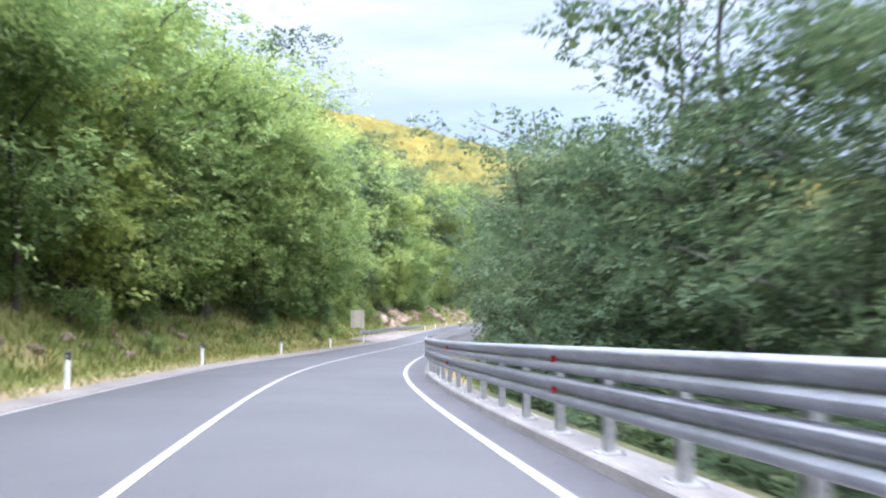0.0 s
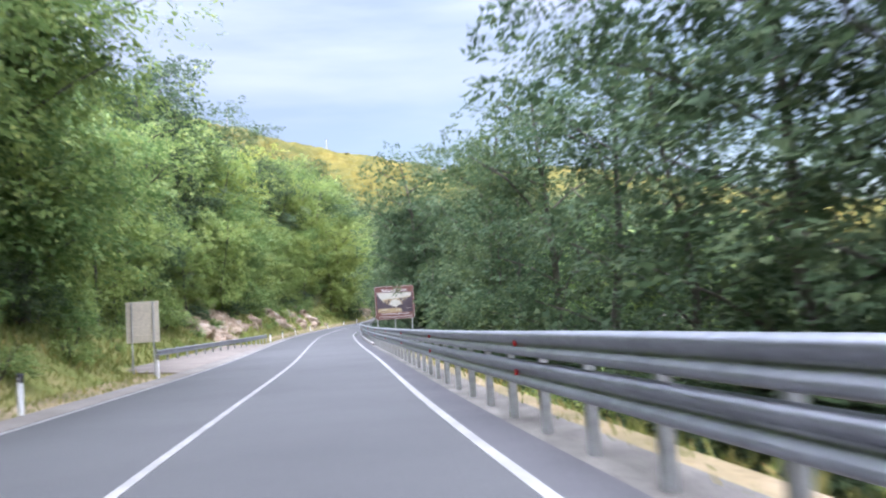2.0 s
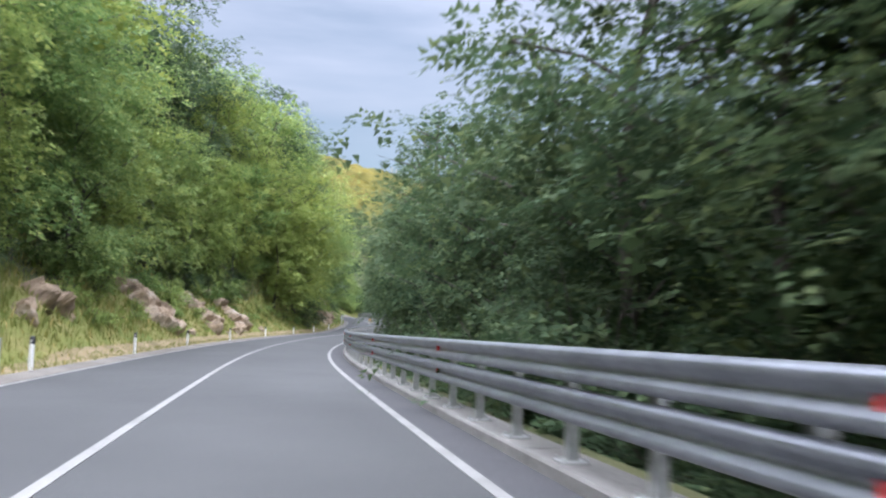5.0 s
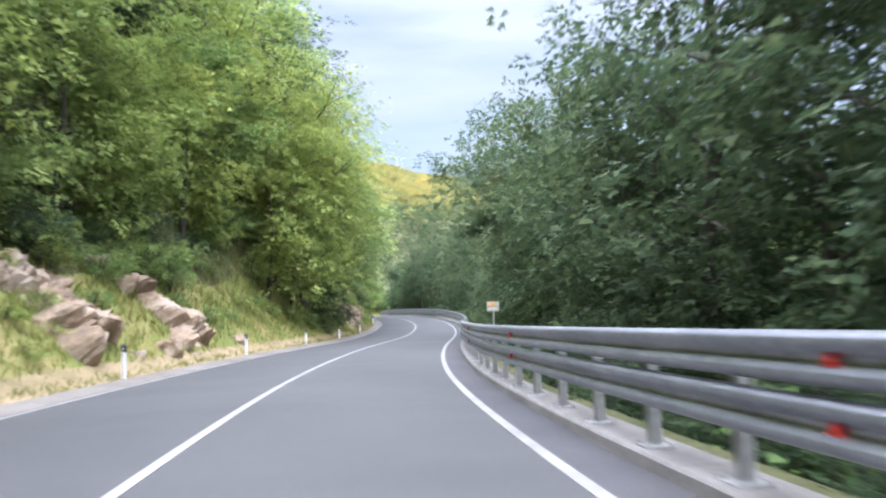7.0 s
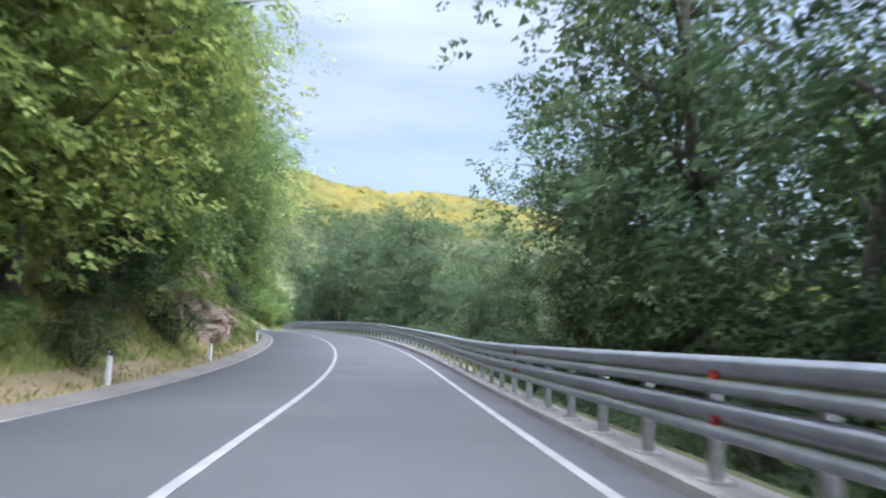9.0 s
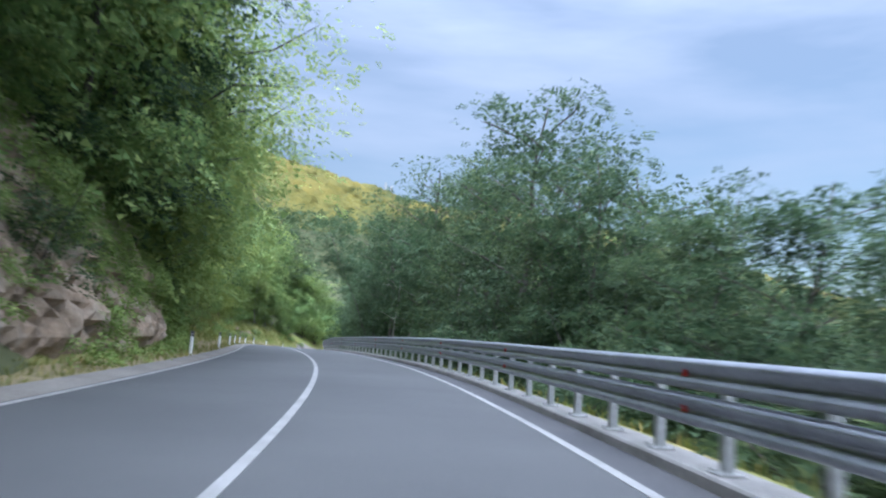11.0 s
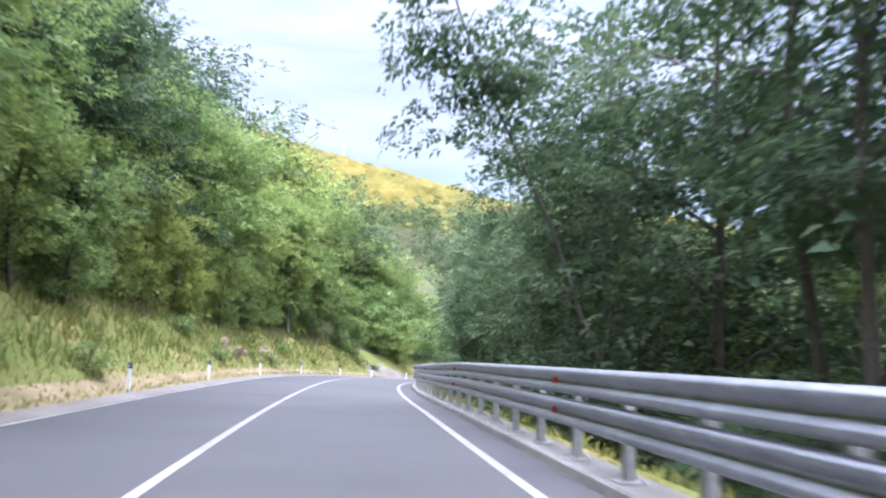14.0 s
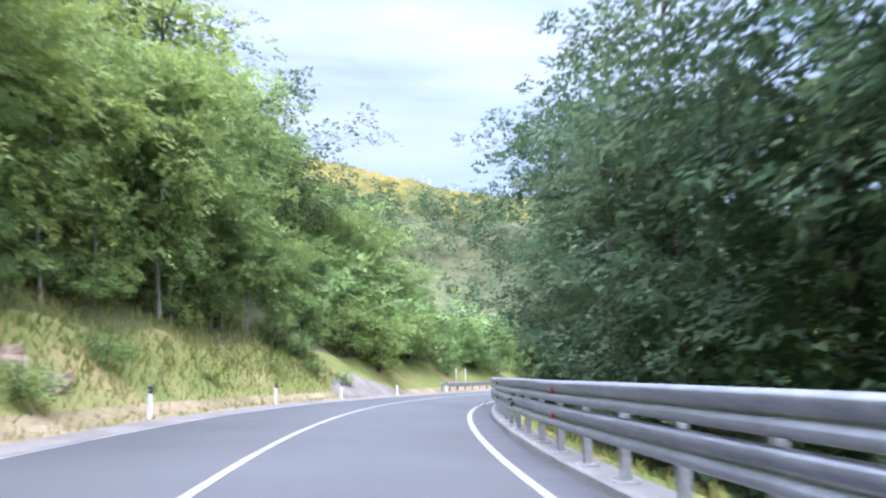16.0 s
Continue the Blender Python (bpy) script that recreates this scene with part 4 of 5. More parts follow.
GREEN, DARK, YELLOW = "dense green broadleaf tree on the wooded bank", "broadleaf tree with shade-darkened green leaves on the wooded bank", "bright yellow-green broadleaf tree on the bank"
AIRY, THIN, FORKED = "tall airy tree with a bare lower trunk beside the guardrail", "tall thin tree with feathery shade-darkened leaves", "tall tree with a forked crown and shade-darkened leaves behind the guardrail"
FULL = [make_tree("broadleaf_tree", GREEN, 1, LEAF_A, 12.0, 3.6, 0.9, 130, 80, 0.3),
        make_tree("broadleaf_tree", GREEN, 2, LEAF_A, 13.5, 3.9, 1.1, 136, 80, 0.31),
        make_tree("broadleaf_tree", YELLOW, 4, LEAF_C, 10.5, 3.3, 0.8, 120, 80, 0.29),
        make_tree("broadleaf_tree", GREEN, 5, LEAF_A, 11.0, 3.4, 0.8, 120, 80, 0.29, lean=0.1),
        make_tree("broadleaf_tree", DARK, 6, LEAF_B, 12.5, 3.7, 1.0, 130, 80, 0.3)]
BACK = [make_tree("broadleaf_tree", GREEN, 11, LEAF_A, 12.5, 3.8, 2.4, 84, 64, 0.36),
        make_tree("broadleaf_tree", DARK, 12, LEAF_B, 13.5, 4.0, 2.6, 86, 64, 0.36),
        make_tree("broadleaf_tree", YELLOW, 13, LEAF_C, 11.5, 3.6, 2.2, 80, 64, 0.35)]
WIDE = "wide spreading tree whose branches reach over the road"
SPREAD = [make_tree("spreading_tree", WIDE, 31, LEAF_A, 17.0, 6.2, 3.6, 210, 88, 0.31, trunk_r=0.28, limbs=18),
          make_tree("spreading_tree", WIDE, 32, LEAF_C, 15.5, 5.8, 3.2, 200, 88, 0.3, trunk_r=0.26, lean=0.07, limbs=18)]
IVY, LOFT = "tall tree with a thick dark ivy-covered trunk behind the guardrail", "tall slender tree with a high airy crown"
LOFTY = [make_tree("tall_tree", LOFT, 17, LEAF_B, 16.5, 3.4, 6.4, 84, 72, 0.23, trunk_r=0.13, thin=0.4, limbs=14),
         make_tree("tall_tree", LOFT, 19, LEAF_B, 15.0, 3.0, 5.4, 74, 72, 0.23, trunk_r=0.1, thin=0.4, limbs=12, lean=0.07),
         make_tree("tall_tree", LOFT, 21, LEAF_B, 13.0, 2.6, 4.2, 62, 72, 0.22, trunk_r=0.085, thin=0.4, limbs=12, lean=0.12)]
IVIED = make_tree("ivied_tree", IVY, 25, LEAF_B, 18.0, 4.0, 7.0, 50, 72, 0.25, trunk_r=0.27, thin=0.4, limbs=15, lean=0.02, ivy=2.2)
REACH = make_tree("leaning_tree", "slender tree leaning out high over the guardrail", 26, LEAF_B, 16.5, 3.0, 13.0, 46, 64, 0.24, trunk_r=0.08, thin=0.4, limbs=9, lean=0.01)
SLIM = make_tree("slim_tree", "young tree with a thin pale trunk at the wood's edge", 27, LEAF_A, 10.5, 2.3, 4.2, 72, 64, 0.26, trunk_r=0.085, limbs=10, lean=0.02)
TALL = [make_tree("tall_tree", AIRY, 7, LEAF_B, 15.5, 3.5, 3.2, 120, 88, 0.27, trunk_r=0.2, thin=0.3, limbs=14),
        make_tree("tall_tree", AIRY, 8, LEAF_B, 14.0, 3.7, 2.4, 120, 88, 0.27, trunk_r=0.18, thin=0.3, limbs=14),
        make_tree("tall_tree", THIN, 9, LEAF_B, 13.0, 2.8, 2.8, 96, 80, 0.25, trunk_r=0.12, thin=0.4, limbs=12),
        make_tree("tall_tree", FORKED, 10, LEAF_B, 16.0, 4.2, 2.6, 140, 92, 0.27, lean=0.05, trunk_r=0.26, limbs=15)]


def make_bush(name, seed, mat, label, r, h, clumps=24, per=52, leaf=0.3):
    rng = np.random.default_rng(seed)
    e = tagged(new(name), label, "bush", group="roadside bushes")
    stems_v, stems_f, cs, sp = [], [], [], []
    for k in range(7):
        a = k * 0.9 + rng.random()
        q = rng.random() * 0.6 + 0.3
        tip = Vector((math.cos(a) * r * q, math.sin(a) * r * q, h * (0.6 + 0.35 * rng.random())))
        v, f = tube_along([Vector((0, 0, -0.3)), Vector((0, 0, -0.05)), tip * 0.5 + Vector((0, 0, 0.1)), tip], [0.05, 0.04, 0.025, 0.008], 5)
        skip = 5 if stems_v else 0                 # all stems rise from one root collar
        shift = len(stems_v) - skip
        stems_f += [tuple(x if x < skip else shift + x for x in g) for g in f]
        stems_v += v[skip:]
    for k in range(clumps):
        a, q = rng.random() * 6.3, rng.random() ** 0.6
        z = h * (0.18 + 0.75 * rng.random() * (1 - 0.55 * q * q))
        cs.append((math.cos(a) * r * q * 0.85, math.sin(a) * r * q * 0.85, z))
        sp.append(r * 0.3 * (0.7 + 0.5 * rng.random()))
    cs = np.array(cs)
    out = cs / (np.linalg.norm(cs, axis=1, keepdims=True) + 1e-6)
    lv, lf = leaves_at(cs, sp, per, leaf, rng, out, spray=8, wide=0.24)
    piece("woody_base", mesh_of("woody_base", [tuple(v) for v in stems_v], stems_f, BARK, True), e)
    piece("foliage", mesh_of("foliage", lv, lf, mat), e)
    return e


BUSH = [make_bush("bush", 21, LEAF_A, "leafy green bush on the bank", 1.5, 2.0, 34, 64, 0.22),
        make_bush("dark_bush", 22, LEAF_B, "bush behind the guardrail, its green darkened as in shade", 1.8, 2.6, 44, 64, 0.22),
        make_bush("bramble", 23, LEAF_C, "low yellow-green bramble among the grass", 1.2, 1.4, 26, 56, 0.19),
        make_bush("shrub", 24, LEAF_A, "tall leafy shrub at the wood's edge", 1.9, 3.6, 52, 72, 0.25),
        make_bush("dark_shrub", 28, LEAF_B, "tall shrub behind the guardrail, its green darkened as in shade", 1.9, 3.8, 54, 72, 0.23)]
used = set()


def plant(kind, s, lat, up, size, tall=1.0):
    m = road_pose(s, lat, up, random.uniform(0, 360), random.uniform(-4, 4)) @ Matrix.Diagonal((size, size, size * tall, 1))
    if 247 < s < 267 and lat > 8.0 and "tree" in kind.name and int(s * 10) % 5 < 2 and kind.name in used:
        return None                         # gaps that let the sky into the open wood
    if kind.name not in used:
        used.add(kind.name)
        kind.matrix_basis = m
        return kind
    made = copy_thing(kind, m)
    made.matrix_basis = m
    return made


def right_up(s, d):
    return float(right_height(np.array([s]), np.array([d]))[0])


def left_tall(s):
    return float(1.42 - 0.5 * smoothstep(66, 80, s) * smoothstep(122, 108, s) - 0.22 * smoothstep(116, 122, s) + 0.12 * smoothstep(165, 178, s) * smoothstep(245, 235, s) + 0.12 * smoothstep(258, 275, s) + 0.1 * smoothstep(312, 326, s))


def left_out(s):
    """How far behind the foot of the bank the first trees stand."""
    over = smoothstep(176, 186, s) * smoothstep(244, 238, s)
    return float(4.0 - 1.9 * over + 2.2 * smoothstep(246, 266, s) + 1.5 * smoothstep(134, 146, s) * smoothstep(182, 172, s))


# left hillside: three rows of whole trees
for row, (out, gap) in enumerate(((0.0, 4.3), (4.6, 5.4), (10.0, 9.0))):
    s = -34.0 + row
    while s < 374:
        st = s + random.uniform(-1.0, 1.0)
        d = float(bank_start(np.array(st))) + left_out(st) + out + random.uniform(-0.8, 0.8) + (4.5 if 338 < st < 356 and row == 0 else 0)
        tall_back = 0.3 * float(smoothstep(98, 112, st) * smoothstep(172, 160, st)) if row else 0.0
        kind = random.choice((FULL[2], FULL[0], FULL[2], FULL[3]) if 126 < st < 196 else (FULL[0], FULL[1], FULL[2], FULL[3], FULL[0], FULL[4])) if row == 0 else random.choice((BACK[0], BACK[0], BACK[1], BACK[1], BACK[2]))
        plant(kind, st, -d, left_up(st, d) - 0.3, (left_tall(st) + tall_back) * random.uniform(0.8, 1.08) * (0.85 if row == 0 else 0.98) * float(1 - 0.4 * smoothstep(345, 376, st)))
        s += gap * random.uniform(0.8, 1.2)
for k, (s, d, size) in enumerate(((38, 10.2, 1.0), (47, 10.0, 1.1), (57, 10.0, 1.1), (66, 9.8, 1.05), (95, 12.5, 0.85), (180, 9.6, 0.95), (187, 7.0, 1.05), (196, 8.2, 1.0), (206, 10.0, 0.9), (215, 10.0, 0.85), (224, 9.4, 0.9), (234, 8.2, 0.9),
                                  (240, 7.6, 1.0), (249, 7.6, 1.0), (258, 8.4, 0.9), (269, 8.8, 0.9), (275.5, 8.0, 0.95))):
    plant(SPREAD[1 if 170 < s < 200 else k % 2], s, -d, left_up(s, d) - 0.3, size)
# undergrowth at the wood's edge and on the bank
s = -30.0
while s < 345:
    d = float(bank_start(np.array(s))) + left_out(s) + random.uniform(-1.8, 0.6)
    plant(random.choice(BUSH), s, -d, left_up(s, d) - 0.15, random.uniform(0.55, 1.0))
    if random.random() < 0.45:
        d = float(bank_start(np.array(s))) + random.uniform(0.5, 2.2)
        plant(random.choice((BUSH[0], BUSH[2])), s + 1.0, -d, left_up(s + 1.0, d) - 0.12, random.uniform(0.35, 0.65))
    s += random.uniform(2.2, 3.6) * (1.3 if 115 < s < 165 else 1.0)


s = 128.0
while s < 188:                              # shrubs and brambles on the steep grass bank
    d = float(bank_start(np.array(s))) + random.uniform(2.4, 5.2)
    plant(random.choice((BUSH[0], BUSH[2], BUSH[3], BUSH[0])), s, -d, left_up(s, d) - 0.15, random.uniform(0.5, 0.85))
    if random.random() < 0.6:
        d = float(bank_start(np.array(s))) + random.uniform(1.0, 2.6)
        plant(random.choice((BUSH[0], BUSH[2], BUSH[2])), s + 0.7, -d, left_up(s + 0.7, d) - 0.12, random.uniform(0.3, 0.5))
    s += random.uniform(1.3, 2.0)
s = 262.0
while s < 346:                              # young trees in front of the taller wood
    if 319 < s < 338:
        s += 3.0
        continue
    d = float(bank_start(np.array(s))) + random.uniform(2.6, 4.2)
    plant(random.choice((FULL[2], FULL[2], FULL[3], FULL[0])), s, -d, left_up(s, d) - 0.2, random.uniform(0.42, 0.62))
    s += random.uniform(2.6, 4.2)
for s in np.arange(352, 404, 1.9):
    d = random.uniform(6.4, 9.5)
    plant(random.choice((BUSH[3], BUSH[0], BUSH[3])), s, -d, left_up(s, d) - 0.15, random.uniform(0.9, 1.5))
for s in np.arange(236, 352, 2.1):
    d = float(bank_start(np.array(s))) + left_out(s) - random.uniform(0.2, 1.6)
    if not 340 < s < 352:
        plant(random.choice((BUSH[3], BUSH[0], BUSH[2])), s, -d, left_up(s, d) - 0.15, random.uniform(0.7, 1.15))


def right_tall(s):
    """Height of the trees behind the guardrail, as a share of full growth."""
    low = np.interp(s, [196, 203, 208, 219, 225, 231, 236, 241], [0, 0.46, 0.72, 0.68, 0.5, 0.26, 0.06, 0])
    return float(0.42 + 0.52 * smoothstep(17, 34, s) - 0.14 * smoothstep(42, 48, s) * smoothstep(72, 64, s) + 0.05 * smoothstep(72, 82, s) * smoothstep(200, 190, s) + 0.1 * smoothstep(238, 246, s) - 0.06 * smoothstep(298, 310, s) - low)


for row, (out, gap) in enumerate(((8.9, 3.9), (12.8, 5.0), (17.5, 6.0))):
    s = -32.0 + 1.7 * row
    while s < 372:
        st = s + random.uniform(-0.9, 0.9)
        d = out + random.uniform(-0.6, 0.8) - 0.5 * float(smoothstep(240, 250, st)) + 1.3 * float(smoothstep(280, 286, st) * smoothstep(312, 304, st))
        share = right_tall(st)
        open_wood = 250 < st < 277 or 75 < st < 84
        if row and st < 24 and random.random() < 0.55:
            plant(random.choice(LOFTY), st, d, right_up(st, d) - 0.3, random.uniform(0.6, 0.85))
            s += gap * 1.5
            continue
        if row == 0 and 80.5 < st < 88.5:
            s += gap
            continue
        if open_wood:
            if row == 0 or (row == 1 and random.random() < 0.4):
                plant(random.choice(LOFTY), st, d + random.uniform(-0.5, 1.5), right_up(st, d) - 0.3, share * random.uniform(0.85, 1.08))
            elif row == 2 and random.random() < 0.7:
                plant(BACK[1], st, d, right_up(st, d) - 0.3, share * random.uniform(0.72, 0.95) + (0.15 if row == 2 else 0.0))
            s += gap * random.uniform(0.6, 1.0)
            continue
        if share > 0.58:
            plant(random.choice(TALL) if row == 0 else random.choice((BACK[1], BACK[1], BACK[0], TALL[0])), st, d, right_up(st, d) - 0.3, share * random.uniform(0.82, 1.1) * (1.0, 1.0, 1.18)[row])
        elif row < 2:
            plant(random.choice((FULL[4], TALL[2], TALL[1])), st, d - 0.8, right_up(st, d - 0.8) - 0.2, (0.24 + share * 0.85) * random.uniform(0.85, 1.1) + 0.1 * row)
        s += gap * random.uniform(0.8, 1.25) * (0.6 if share <= 0.58 else 1.0)
s = -30.0
while s < 200:                              # low undergrowth just behind the footing slabs
    if not 24 < s < 92:
        d = random.uniform(6.0, 6.8)
        plant(random.choice((BUSH[1], BUSH[1], BUSH[4])), s, d, right_up(s, d) - 0.35, random.uniform(0.42, 0.62))
    s += random.uniform(1.3, 2.1)
s = -30.0
while s < 360:
    d = random.uniform(6.9, 9.8)
    plant(random.choice((BUSH[1], BUSH[4], BUSH[1], BUSH[4], BUSH[4], BUSH[0])), s, d, right_up(s, d) - 0.2, random.uniform(0.75, 1.2) * (0.9 if 250 < s < 277 or 72 < s < 90 else 1.0))
    s += random.uniform(1.9, 3.2)
for s in np.arange(89, 128, 3.2):           # a closer stand behind the tourist sign, in shade-darkened leaves
    d = random.uniform(11.4, 13.2)
    plant(random.choice((BACK[1], FULL[4])), s, d, right_up(s, d) - 0.3, random.uniform(0.92, 1.1))
for s, d, size in ((12.6, 8.3, 0.95), (17.5, 9.2, 0.85)):
    plant(LOFTY[1] if s < 15 else LOFTY[0], s, d, right_up(s, d) - 0.3, size)
for s in np.arange(4, 62, 1.9):
    d = random.uniform(8.5, 11.0)
    plant(random.choice((BUSH[4], BUSH[4], BUSH[1])), s, d, right_up(s, d) - 0.2, random.uniform(1.15, 1.6))
for s in np.arange(201, 242, 1.7):
    d = random.uniform(7.0, 8.2)
    plant(random.choice((BUSH[4], BUSH[4], BUSH[1])), s, d, right_up(s, d) - 0.2, random.uniform(0.8, 1.05) + (0.25 if s > 218 else 0.0))
for s in np.arange(204, 240, 1.9):          # shrubs along the top of the rock face and hanging down it
    d = random.uniform(8.3, 9.1)
    plant(random.choice((BUSH[3], BUSH[0])), s, -d, left_up(s, d) - 0.3, random.uniform(0.8, 1.15))
    d = random.uniform(6.3, 7.9)
    if s > 217 or random.random() < 0.3:
        plant(random.choice((BUSH[0], BUSH[2], BUSH[3])), s, -d, left_up(s, d) - 0.1, random.uniform(0.45, 0.75))
copy_thing(TALL[1], road_pose(202.0, 9.9, right_up(202.0, 9.9) - 0.3, 200) @ Matrix.Diagonal((0.5, 0.5, 0.56, 1)))
REACH.matrix_basis = road_pose(279, 9.0, right_up(279, 9.0) - 0.3) @ pose(0, 0, 0, 0, -23, 0)
copy_thing(REACH, road_pose(168, 8.8, right_up(168, 8.8) - 0.3) @ pose(0, 0, 0, 0, -20, 0) @ pose(0, 0, 0, 0, 0, 130) @ Matrix.Diagonal((0.85, 0.85, 0.8, 1)))
IVIED.matrix_basis = road_pose(261.5, 9.4, right_up(261.5, 9.4) - 0.3)
used.add(IVIED.name)
for s, d, size in ((265.6, 9.8, 0.85), (256.4, 9.2, 0.8), (271.1, 10.4, 0.75)):
    copy_thing(IVIED, road_pose(s, d, right_up(s, d) - 0.3, random.uniform(0, 360), random.uniform(-4, 4)) @ Matrix.Diagonal((size, size, size, 1)))
SLIM.matrix_basis = road_pose(329.7, -9.2, left_up(329.7, 9.2) - 0.2) @ Matrix.Diagonal((1.15, 1.15, 1.25, 1))
used.add(SLIM.name)
for s, d, size in ((331.4, 9.4, 0.8), (333.0, 9.9, 1.0), (335.2, 9.3, 0.75), (336.6, 9.5, 0.95), (326.0, 9.9, 0.9), (322.5, 9.6, 0.9), (338.6, 9.0, 0.8), (343.5, 8.6, 0.7)):
    plant(SLIM, s, -d, left_up(s, d) - 0.2, size)


for k, (s, d, size) in enumerate(((224.0, 9.2, 1.0), (221.6, 9.6, 0.85), (218.6, 9.0, 0.75))):
    bare = tagged(new("bare_tree"), "thin leafless dead tree standing among the bushes", "tree", group="dead trees")
    piece("trunk", tree_meshes(33 + k, 8.2, 1.5, 3.2, 4, 6, 0.2, trunk_r=0.055, limbs=16)[0], bare)
    bare.matrix_basis = road_pose(s, d, right_up(s, d) - 0.2, 70 * k, 3) @ Matrix.Diagonal((size, size, size, 1))
blooming = make_bush("flowering_shrub", 29, LEAF_B, "shrub with clusters of small white flowers beside the tourist sign", 1.0, 1.9, 26, 60, 0.18)
rng = np.random.default_rng(30)
heads = rng.normal(size=(26, 3)) * np.array([0.42, 0.42, 0.3]) + np.array([0, 0, 1.45])
lv, lf = leaves_at(heads, [0.16] * 26, 24, 0.055, rng, heads * 0 + np.array([0, 0, 1.0]))
piece("blossom", mesh_of("blossom", lv, lf, PETAL), blooming, "small white flowers")
blooming.matrix_basis = road_pose(80.4, 7.4, right_up(80.4, 7.4) + 0.5)


lv, lf = leaves_at(np.array(CLIFF_IVY[0]), [0.3] * len(CLIFF_IVY[0]), 24, 0.17, np.random.default_rng(52), np.array(CLIFF_IVY[1]), spray=6)
tagged(new("climbing_ivy", mesh_of("climbing_ivy", lv, lf, LEAF_C)), "green ivy and brambles hanging over the rock face", "ivy", kind="stuff")


# ---- distant woods, each one mass of leaf clumps ----
def woods(name, label, spots, size, mat, seed, clumps=16, per=12, leaf=1.1):
    rng = np.random.default_rng(seed)
    cs, sp, out = [], [], []
    for x, y, z in spots:
        r, h = size * (0.7 + 0.6 * rng.random()), size * (2.0 + 1.2 * rng.random())
        for k in range(clumps):
            a, u = rng.random() * 6.283, rng.random()
            zz = h * (0.25 + 0.75 * u)
            rr = r * math.sin(math.pi * (0.22 + 0.7 * u)) * (0.6 + 0.5 * rng.random())
            cs.append((x + math.cos(a) * rr, y + math.sin(a) * rr, z + zz))
            sp.append(r * 0.34)
            out.append((math.cos(a), math.sin(a), 0.5))
    v, f = leaves_at(np.array(cs), sp, per, leaf, rng, np.array(out), 0.2)
    ob = new(name, mesh_of(name, v, f, mat))
    return tagged(ob, label, "woods", kind="stuff")


rng = np.random.default_rng(77)
hs = rng.uniform(20, 356, 700)
hd = rng.uniform(18, 75, 700)
p = on_road(np.minimum(hs, 410), -hd, 0)
hz, _, hl = ground_height(p[:, 0], p[:, 1])
keep = hl < -17
far_s, far_d = rng.uniform(352, 409, 1000), 8.5 + 60 * rng.random(1000) ** 1.2
q = on_road(far_s, -far_d, 0)
qz, _, _ = ground_height(q[:, 0], q[:, 1])
woods("bend_woods", "green woods on the slope above the far bend", np.stack([q[:, 0], q[:, 1], qz - 0.8], 1), 2.6, LEAF_A, 12, 16, 14, 0.7)
woods("hillside_woods", "dense green woods covering the steep hillside", np.stack([p[:, 0], p[:, 1], hz], 1)[keep], 3.5, LEAF_A, 5, 22, 14, 0.8)
px, py = rng.uniform(-40, 400, 4600), rng.uniform(372, 640, 4600)
pz, _, pl = ground_height(px, py)
keep = (np.abs(pl) > 12) & ((px > 30) | (py < 520))
woods("valley_woods", "green woods on the hill beyond the bend", np.stack([px, py, pz], 1)[keep], 4.0, LEAF_B, 6, 10, 8, 1.6)
px, py = rng.uniform(60, 420, 1300), rng.uniform(-60, 360, 1300)
pz, _, pl = ground_height(px, py)
keep = pl > 82
woods("far_bank_woods", "patches of woods across the river", np.stack([px, py, pz], 1)[keep], 3.6, LEAF_B, 8, 10, 12, 1.4)

# the sunlit mountain, part of its gold in the base colour, its forest canopy as relief
ax, ay = np.arange(-420, 900, 5.0), np.arange(612, 985, 5.0)
bx, by = np.meshgrid(ax, ay)
bx, by = bx.ravel(), by.ravel()
rough = np.random.default_rng(9).random(len(bx))
bz = far_height(bx, by) + 1.5 + 4.5 * rough ** 1.5 + 2.5 * wave(bx, by, 22, 8.0)
n = len(ax)
i = (np.arange(len(ay) - 1)[:, None] * n + np.arange(n - 1)[None]).ravel()
jit = np.random.default_rng(10).normal(size=(len(bx), 2)) * 1.6
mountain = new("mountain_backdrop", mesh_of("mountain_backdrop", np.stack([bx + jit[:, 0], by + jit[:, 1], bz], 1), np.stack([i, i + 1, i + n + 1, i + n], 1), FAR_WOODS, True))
tagged(mountain, "wooded mountain ridge in low sun, its gold partly in the base colour", "mountain", kind="structure")


# ---- masts on the ridge ----
def mast(height):
    e = tagged(new("radio_mast"), "thin steel mast standing on the mountain ridge", "mast", group="ridge masts")
    part("shaft", tube_bm(0.7, 0.3, -6, height, 8), STEEL_DULL, e)
    for z in (0.62, 0.8, 0.93):
        part("cross_arm", box_bm(-1.8, -0.2, z * height - 0.2, 1.8, 0.2, z * height + 0.2, 0.05), STEEL_DULL, e)
    return e


for x, height in ((-24, 20.0), (88, 14.0), (206, 11.0), (212, 9.0)):
    mast(height).matrix_basis = pose(x, 958, float(far_height(np.array([float(x)]), np.array([958.0]))[0]) + 3, 0, 0, 20)


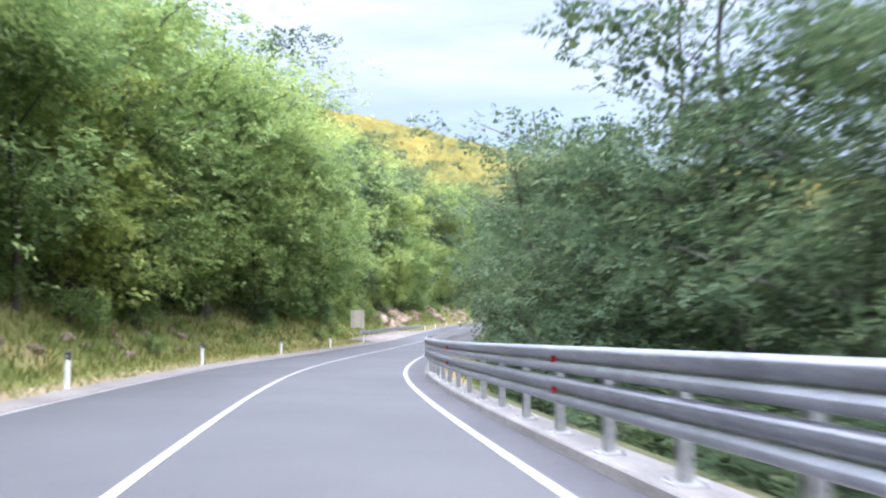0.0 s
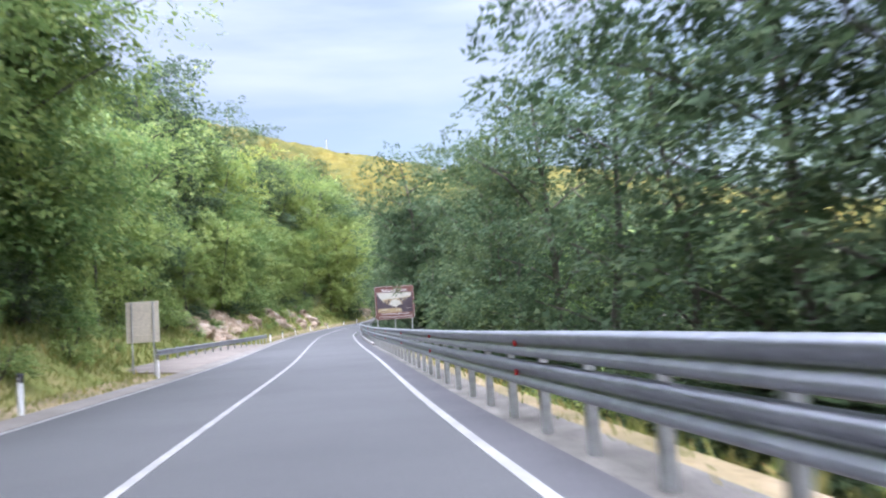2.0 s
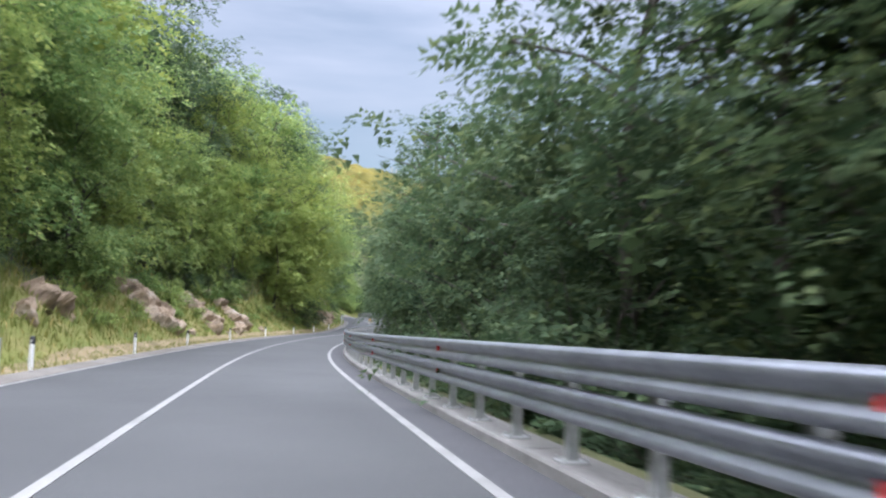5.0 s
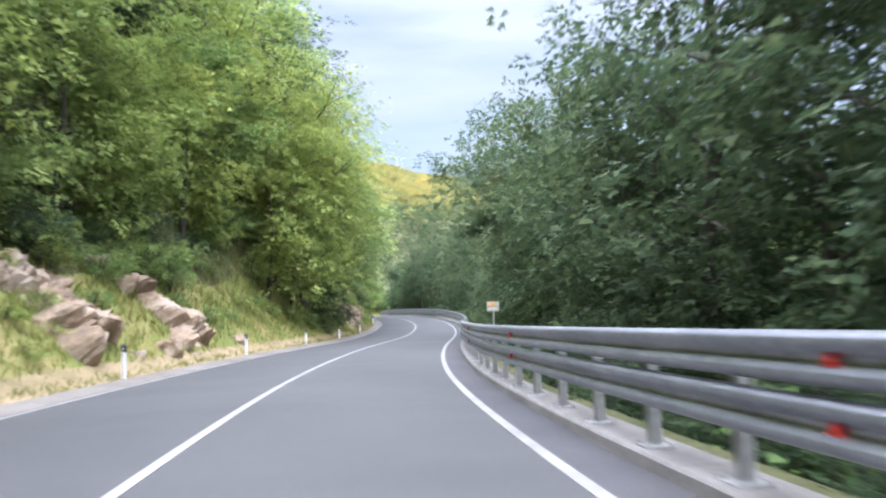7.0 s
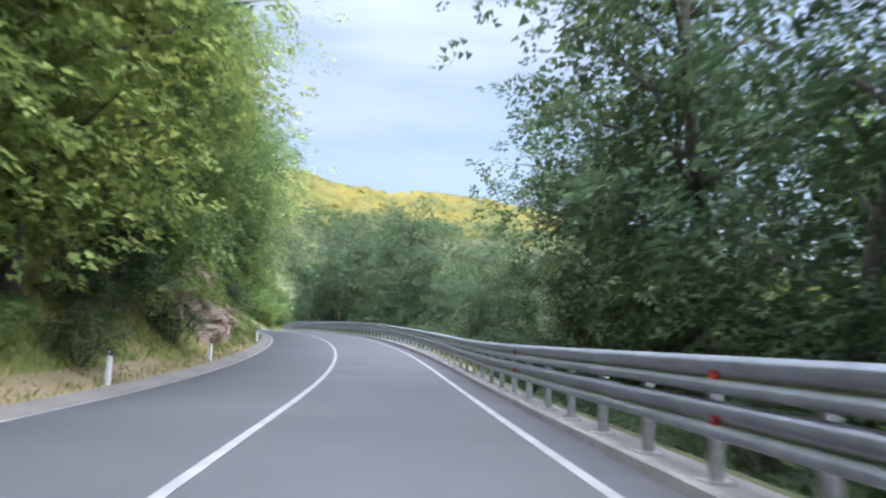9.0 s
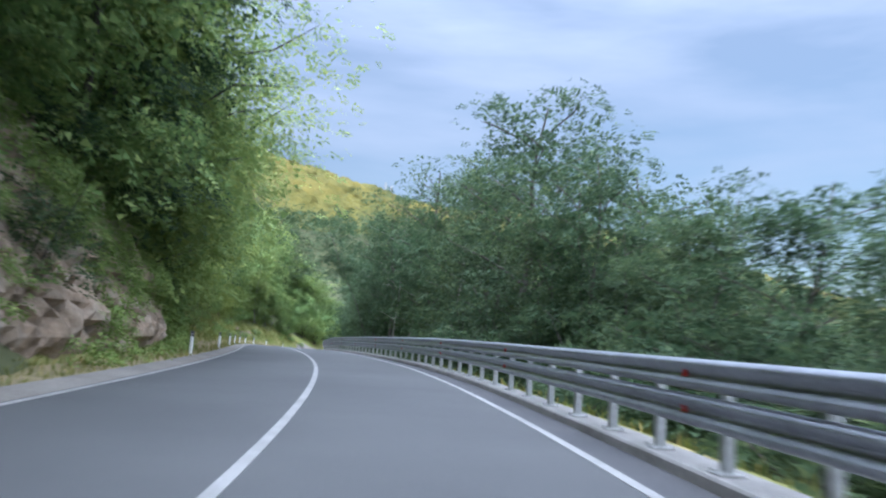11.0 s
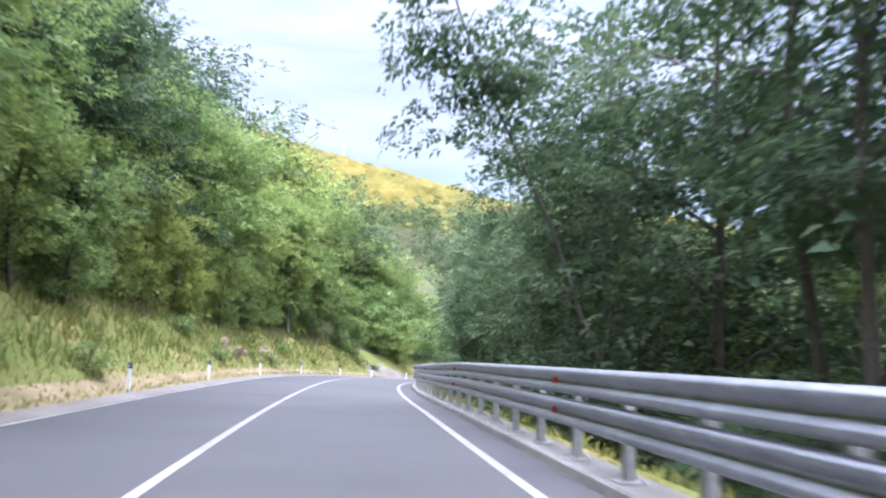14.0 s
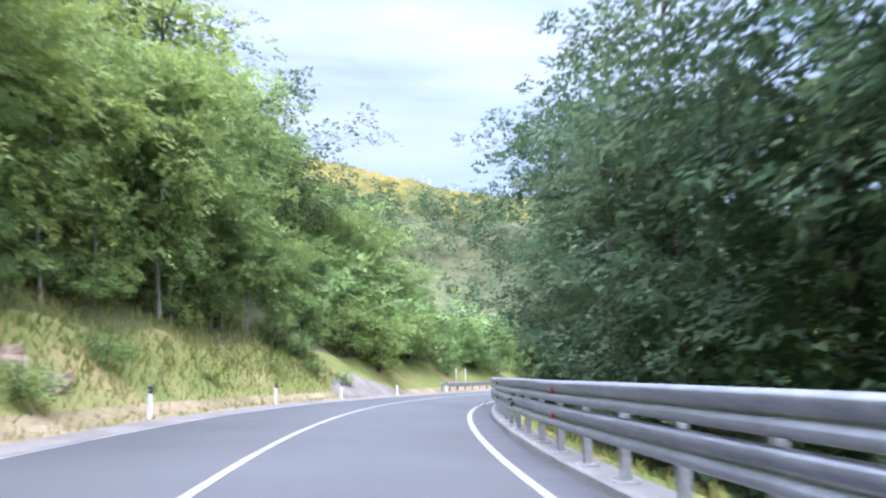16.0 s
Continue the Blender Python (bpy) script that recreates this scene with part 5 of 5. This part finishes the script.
# ---- houses across the valley ----
def house(w, d, h, roof):
    e = tagged(new("house"), "small plastered house with an orange tiled roof across the valley", "house", group="distant houses")
    part("wall", box_bm(-w / 2, -d / 2, -3, w / 2, d / 2, h, 0.02), PLASTER, e)
    bm = bmesh.new()
    o = 0.5
    a = [bm.verts.new(q) for q in ((-w / 2 - o, -d / 2 - o, h), (w / 2 + o, -d / 2 - o, h), (w / 2 + o, d / 2 + o, h), (-w / 2 - o, d / 2 + o, h), (-w / 2 - o, 0, h + roof), (w / 2 + o, 0, h + roof))]
    for q in ((0, 1, 5, 4), (2, 3, 4, 5), (0, 4, 3), (1, 2, 5), (3, 2, 1, 0)):
        bm.faces.new([a[k] for k in q])
    r = part("roof", bm, ROOF_TILE, e, "orange clay tile roof")
    part("chimney", box_bm(w * 0.2, -0.3, h + roof * 0.4, w * 0.2 + 0.6, 0.3, h + roof + 0.7, 0.02), PLASTER, r)
    for x in (-w * 0.28, 0, w * 0.28):
        for z in (1.0, 3.8):
            win = part("window", box_bm(x - 0.5, -d / 2 - 0.04, z, x + 0.5, -d / 2 + 0.02, z + 1.4, 0.01), POST_WHITE, e)
            part("pane", box_bm(x - 0.42, -d / 2 - 0.05, z + 0.08, x + 0.42, -d / 2 - 0.042, z + 1.32), WINDOW_DARK, win)
    return e


for x, y, w, turn in ((181, 473, 12, 10), (196, 470, 9, -20), (140, 290, 9, 60)):
    z = float(ground_height(np.array([float(x)]), np.array([float(y)]))[0][0])
    house(w, 8.0, 5.8, 2.6).matrix_basis = pose(x, y, z, 0, 0, turn)


# ---- grass ----
def grass(name, label, side, d0, d1, s0, s1, count, seed, tall):
    rng = np.random.default_rng(seed)
    s, u = rng.uniform(s0, s1, count), rng.random(count) ** 1.3
    d = d0(s) + (d1(s) - d0(s)) * u
    z = left_height(s, d) if side < 0 else right_height(s, d)
    p = on_road(s, side * d, z - 0.03)
    if side < 0:                                           # none on the gravel lay-by
        p[:, 2] -= 0.6 * ((s > 69.5) & (s < 108.5) & (d < 7.7))
    h = tall * (0.4 + 0.9 * rng.random(count) ** 1.5) * (0.4 + 0.7 * smoothstep(0, 0.4, u))
    a = rng.random(count) * 6.283
    lean = rng.normal(size=(count, 2)) * 0.3
    wx, wy = np.cos(a) * h * 0.09, np.sin(a) * h * 0.09
    tip = p + np.stack([lean[:, 0] * h, lean[:, 1] * h, h], 1)
    mid = p + np.stack([lean[:, 0] * h * 0.3, lean[:, 1] * h * 0.3, h * 0.55], 1)
    off = np.stack([wx, wy, wx * 0], 1)
    v = np.stack([p - off, p + off, mid + off * 0.6, tip], 1).reshape(-1, 3)
    i = np.arange(count)[:, None] * 4
    f = np.concatenate([i + np.array([[0, 1, 2]]), i + np.array([[0, 2, 3]])], 1).reshape(-1, 3)
    ob = new(name, mesh_of(name, v, f, GRASS))
    return tagged(ob, label, "grass", kind="stuff")


grass("verge_grass", "sun-dried yellow and green grass on the verge", -1, lambda s: 4.25 + 0 * s, lambda s: bank_start(s) + 6.0, -20, 345, 115000, 3, 0.36)
for s0, s1, count in ((22, 92, 4200), (197, 345, 13000)):
    grass("shoulder_grass", "green grass behind the guardrail", 1, lambda s: 4.85 + 0 * s, lambda s: 8.5 + 0 * s, s0, s1, count, 4, 0.34)
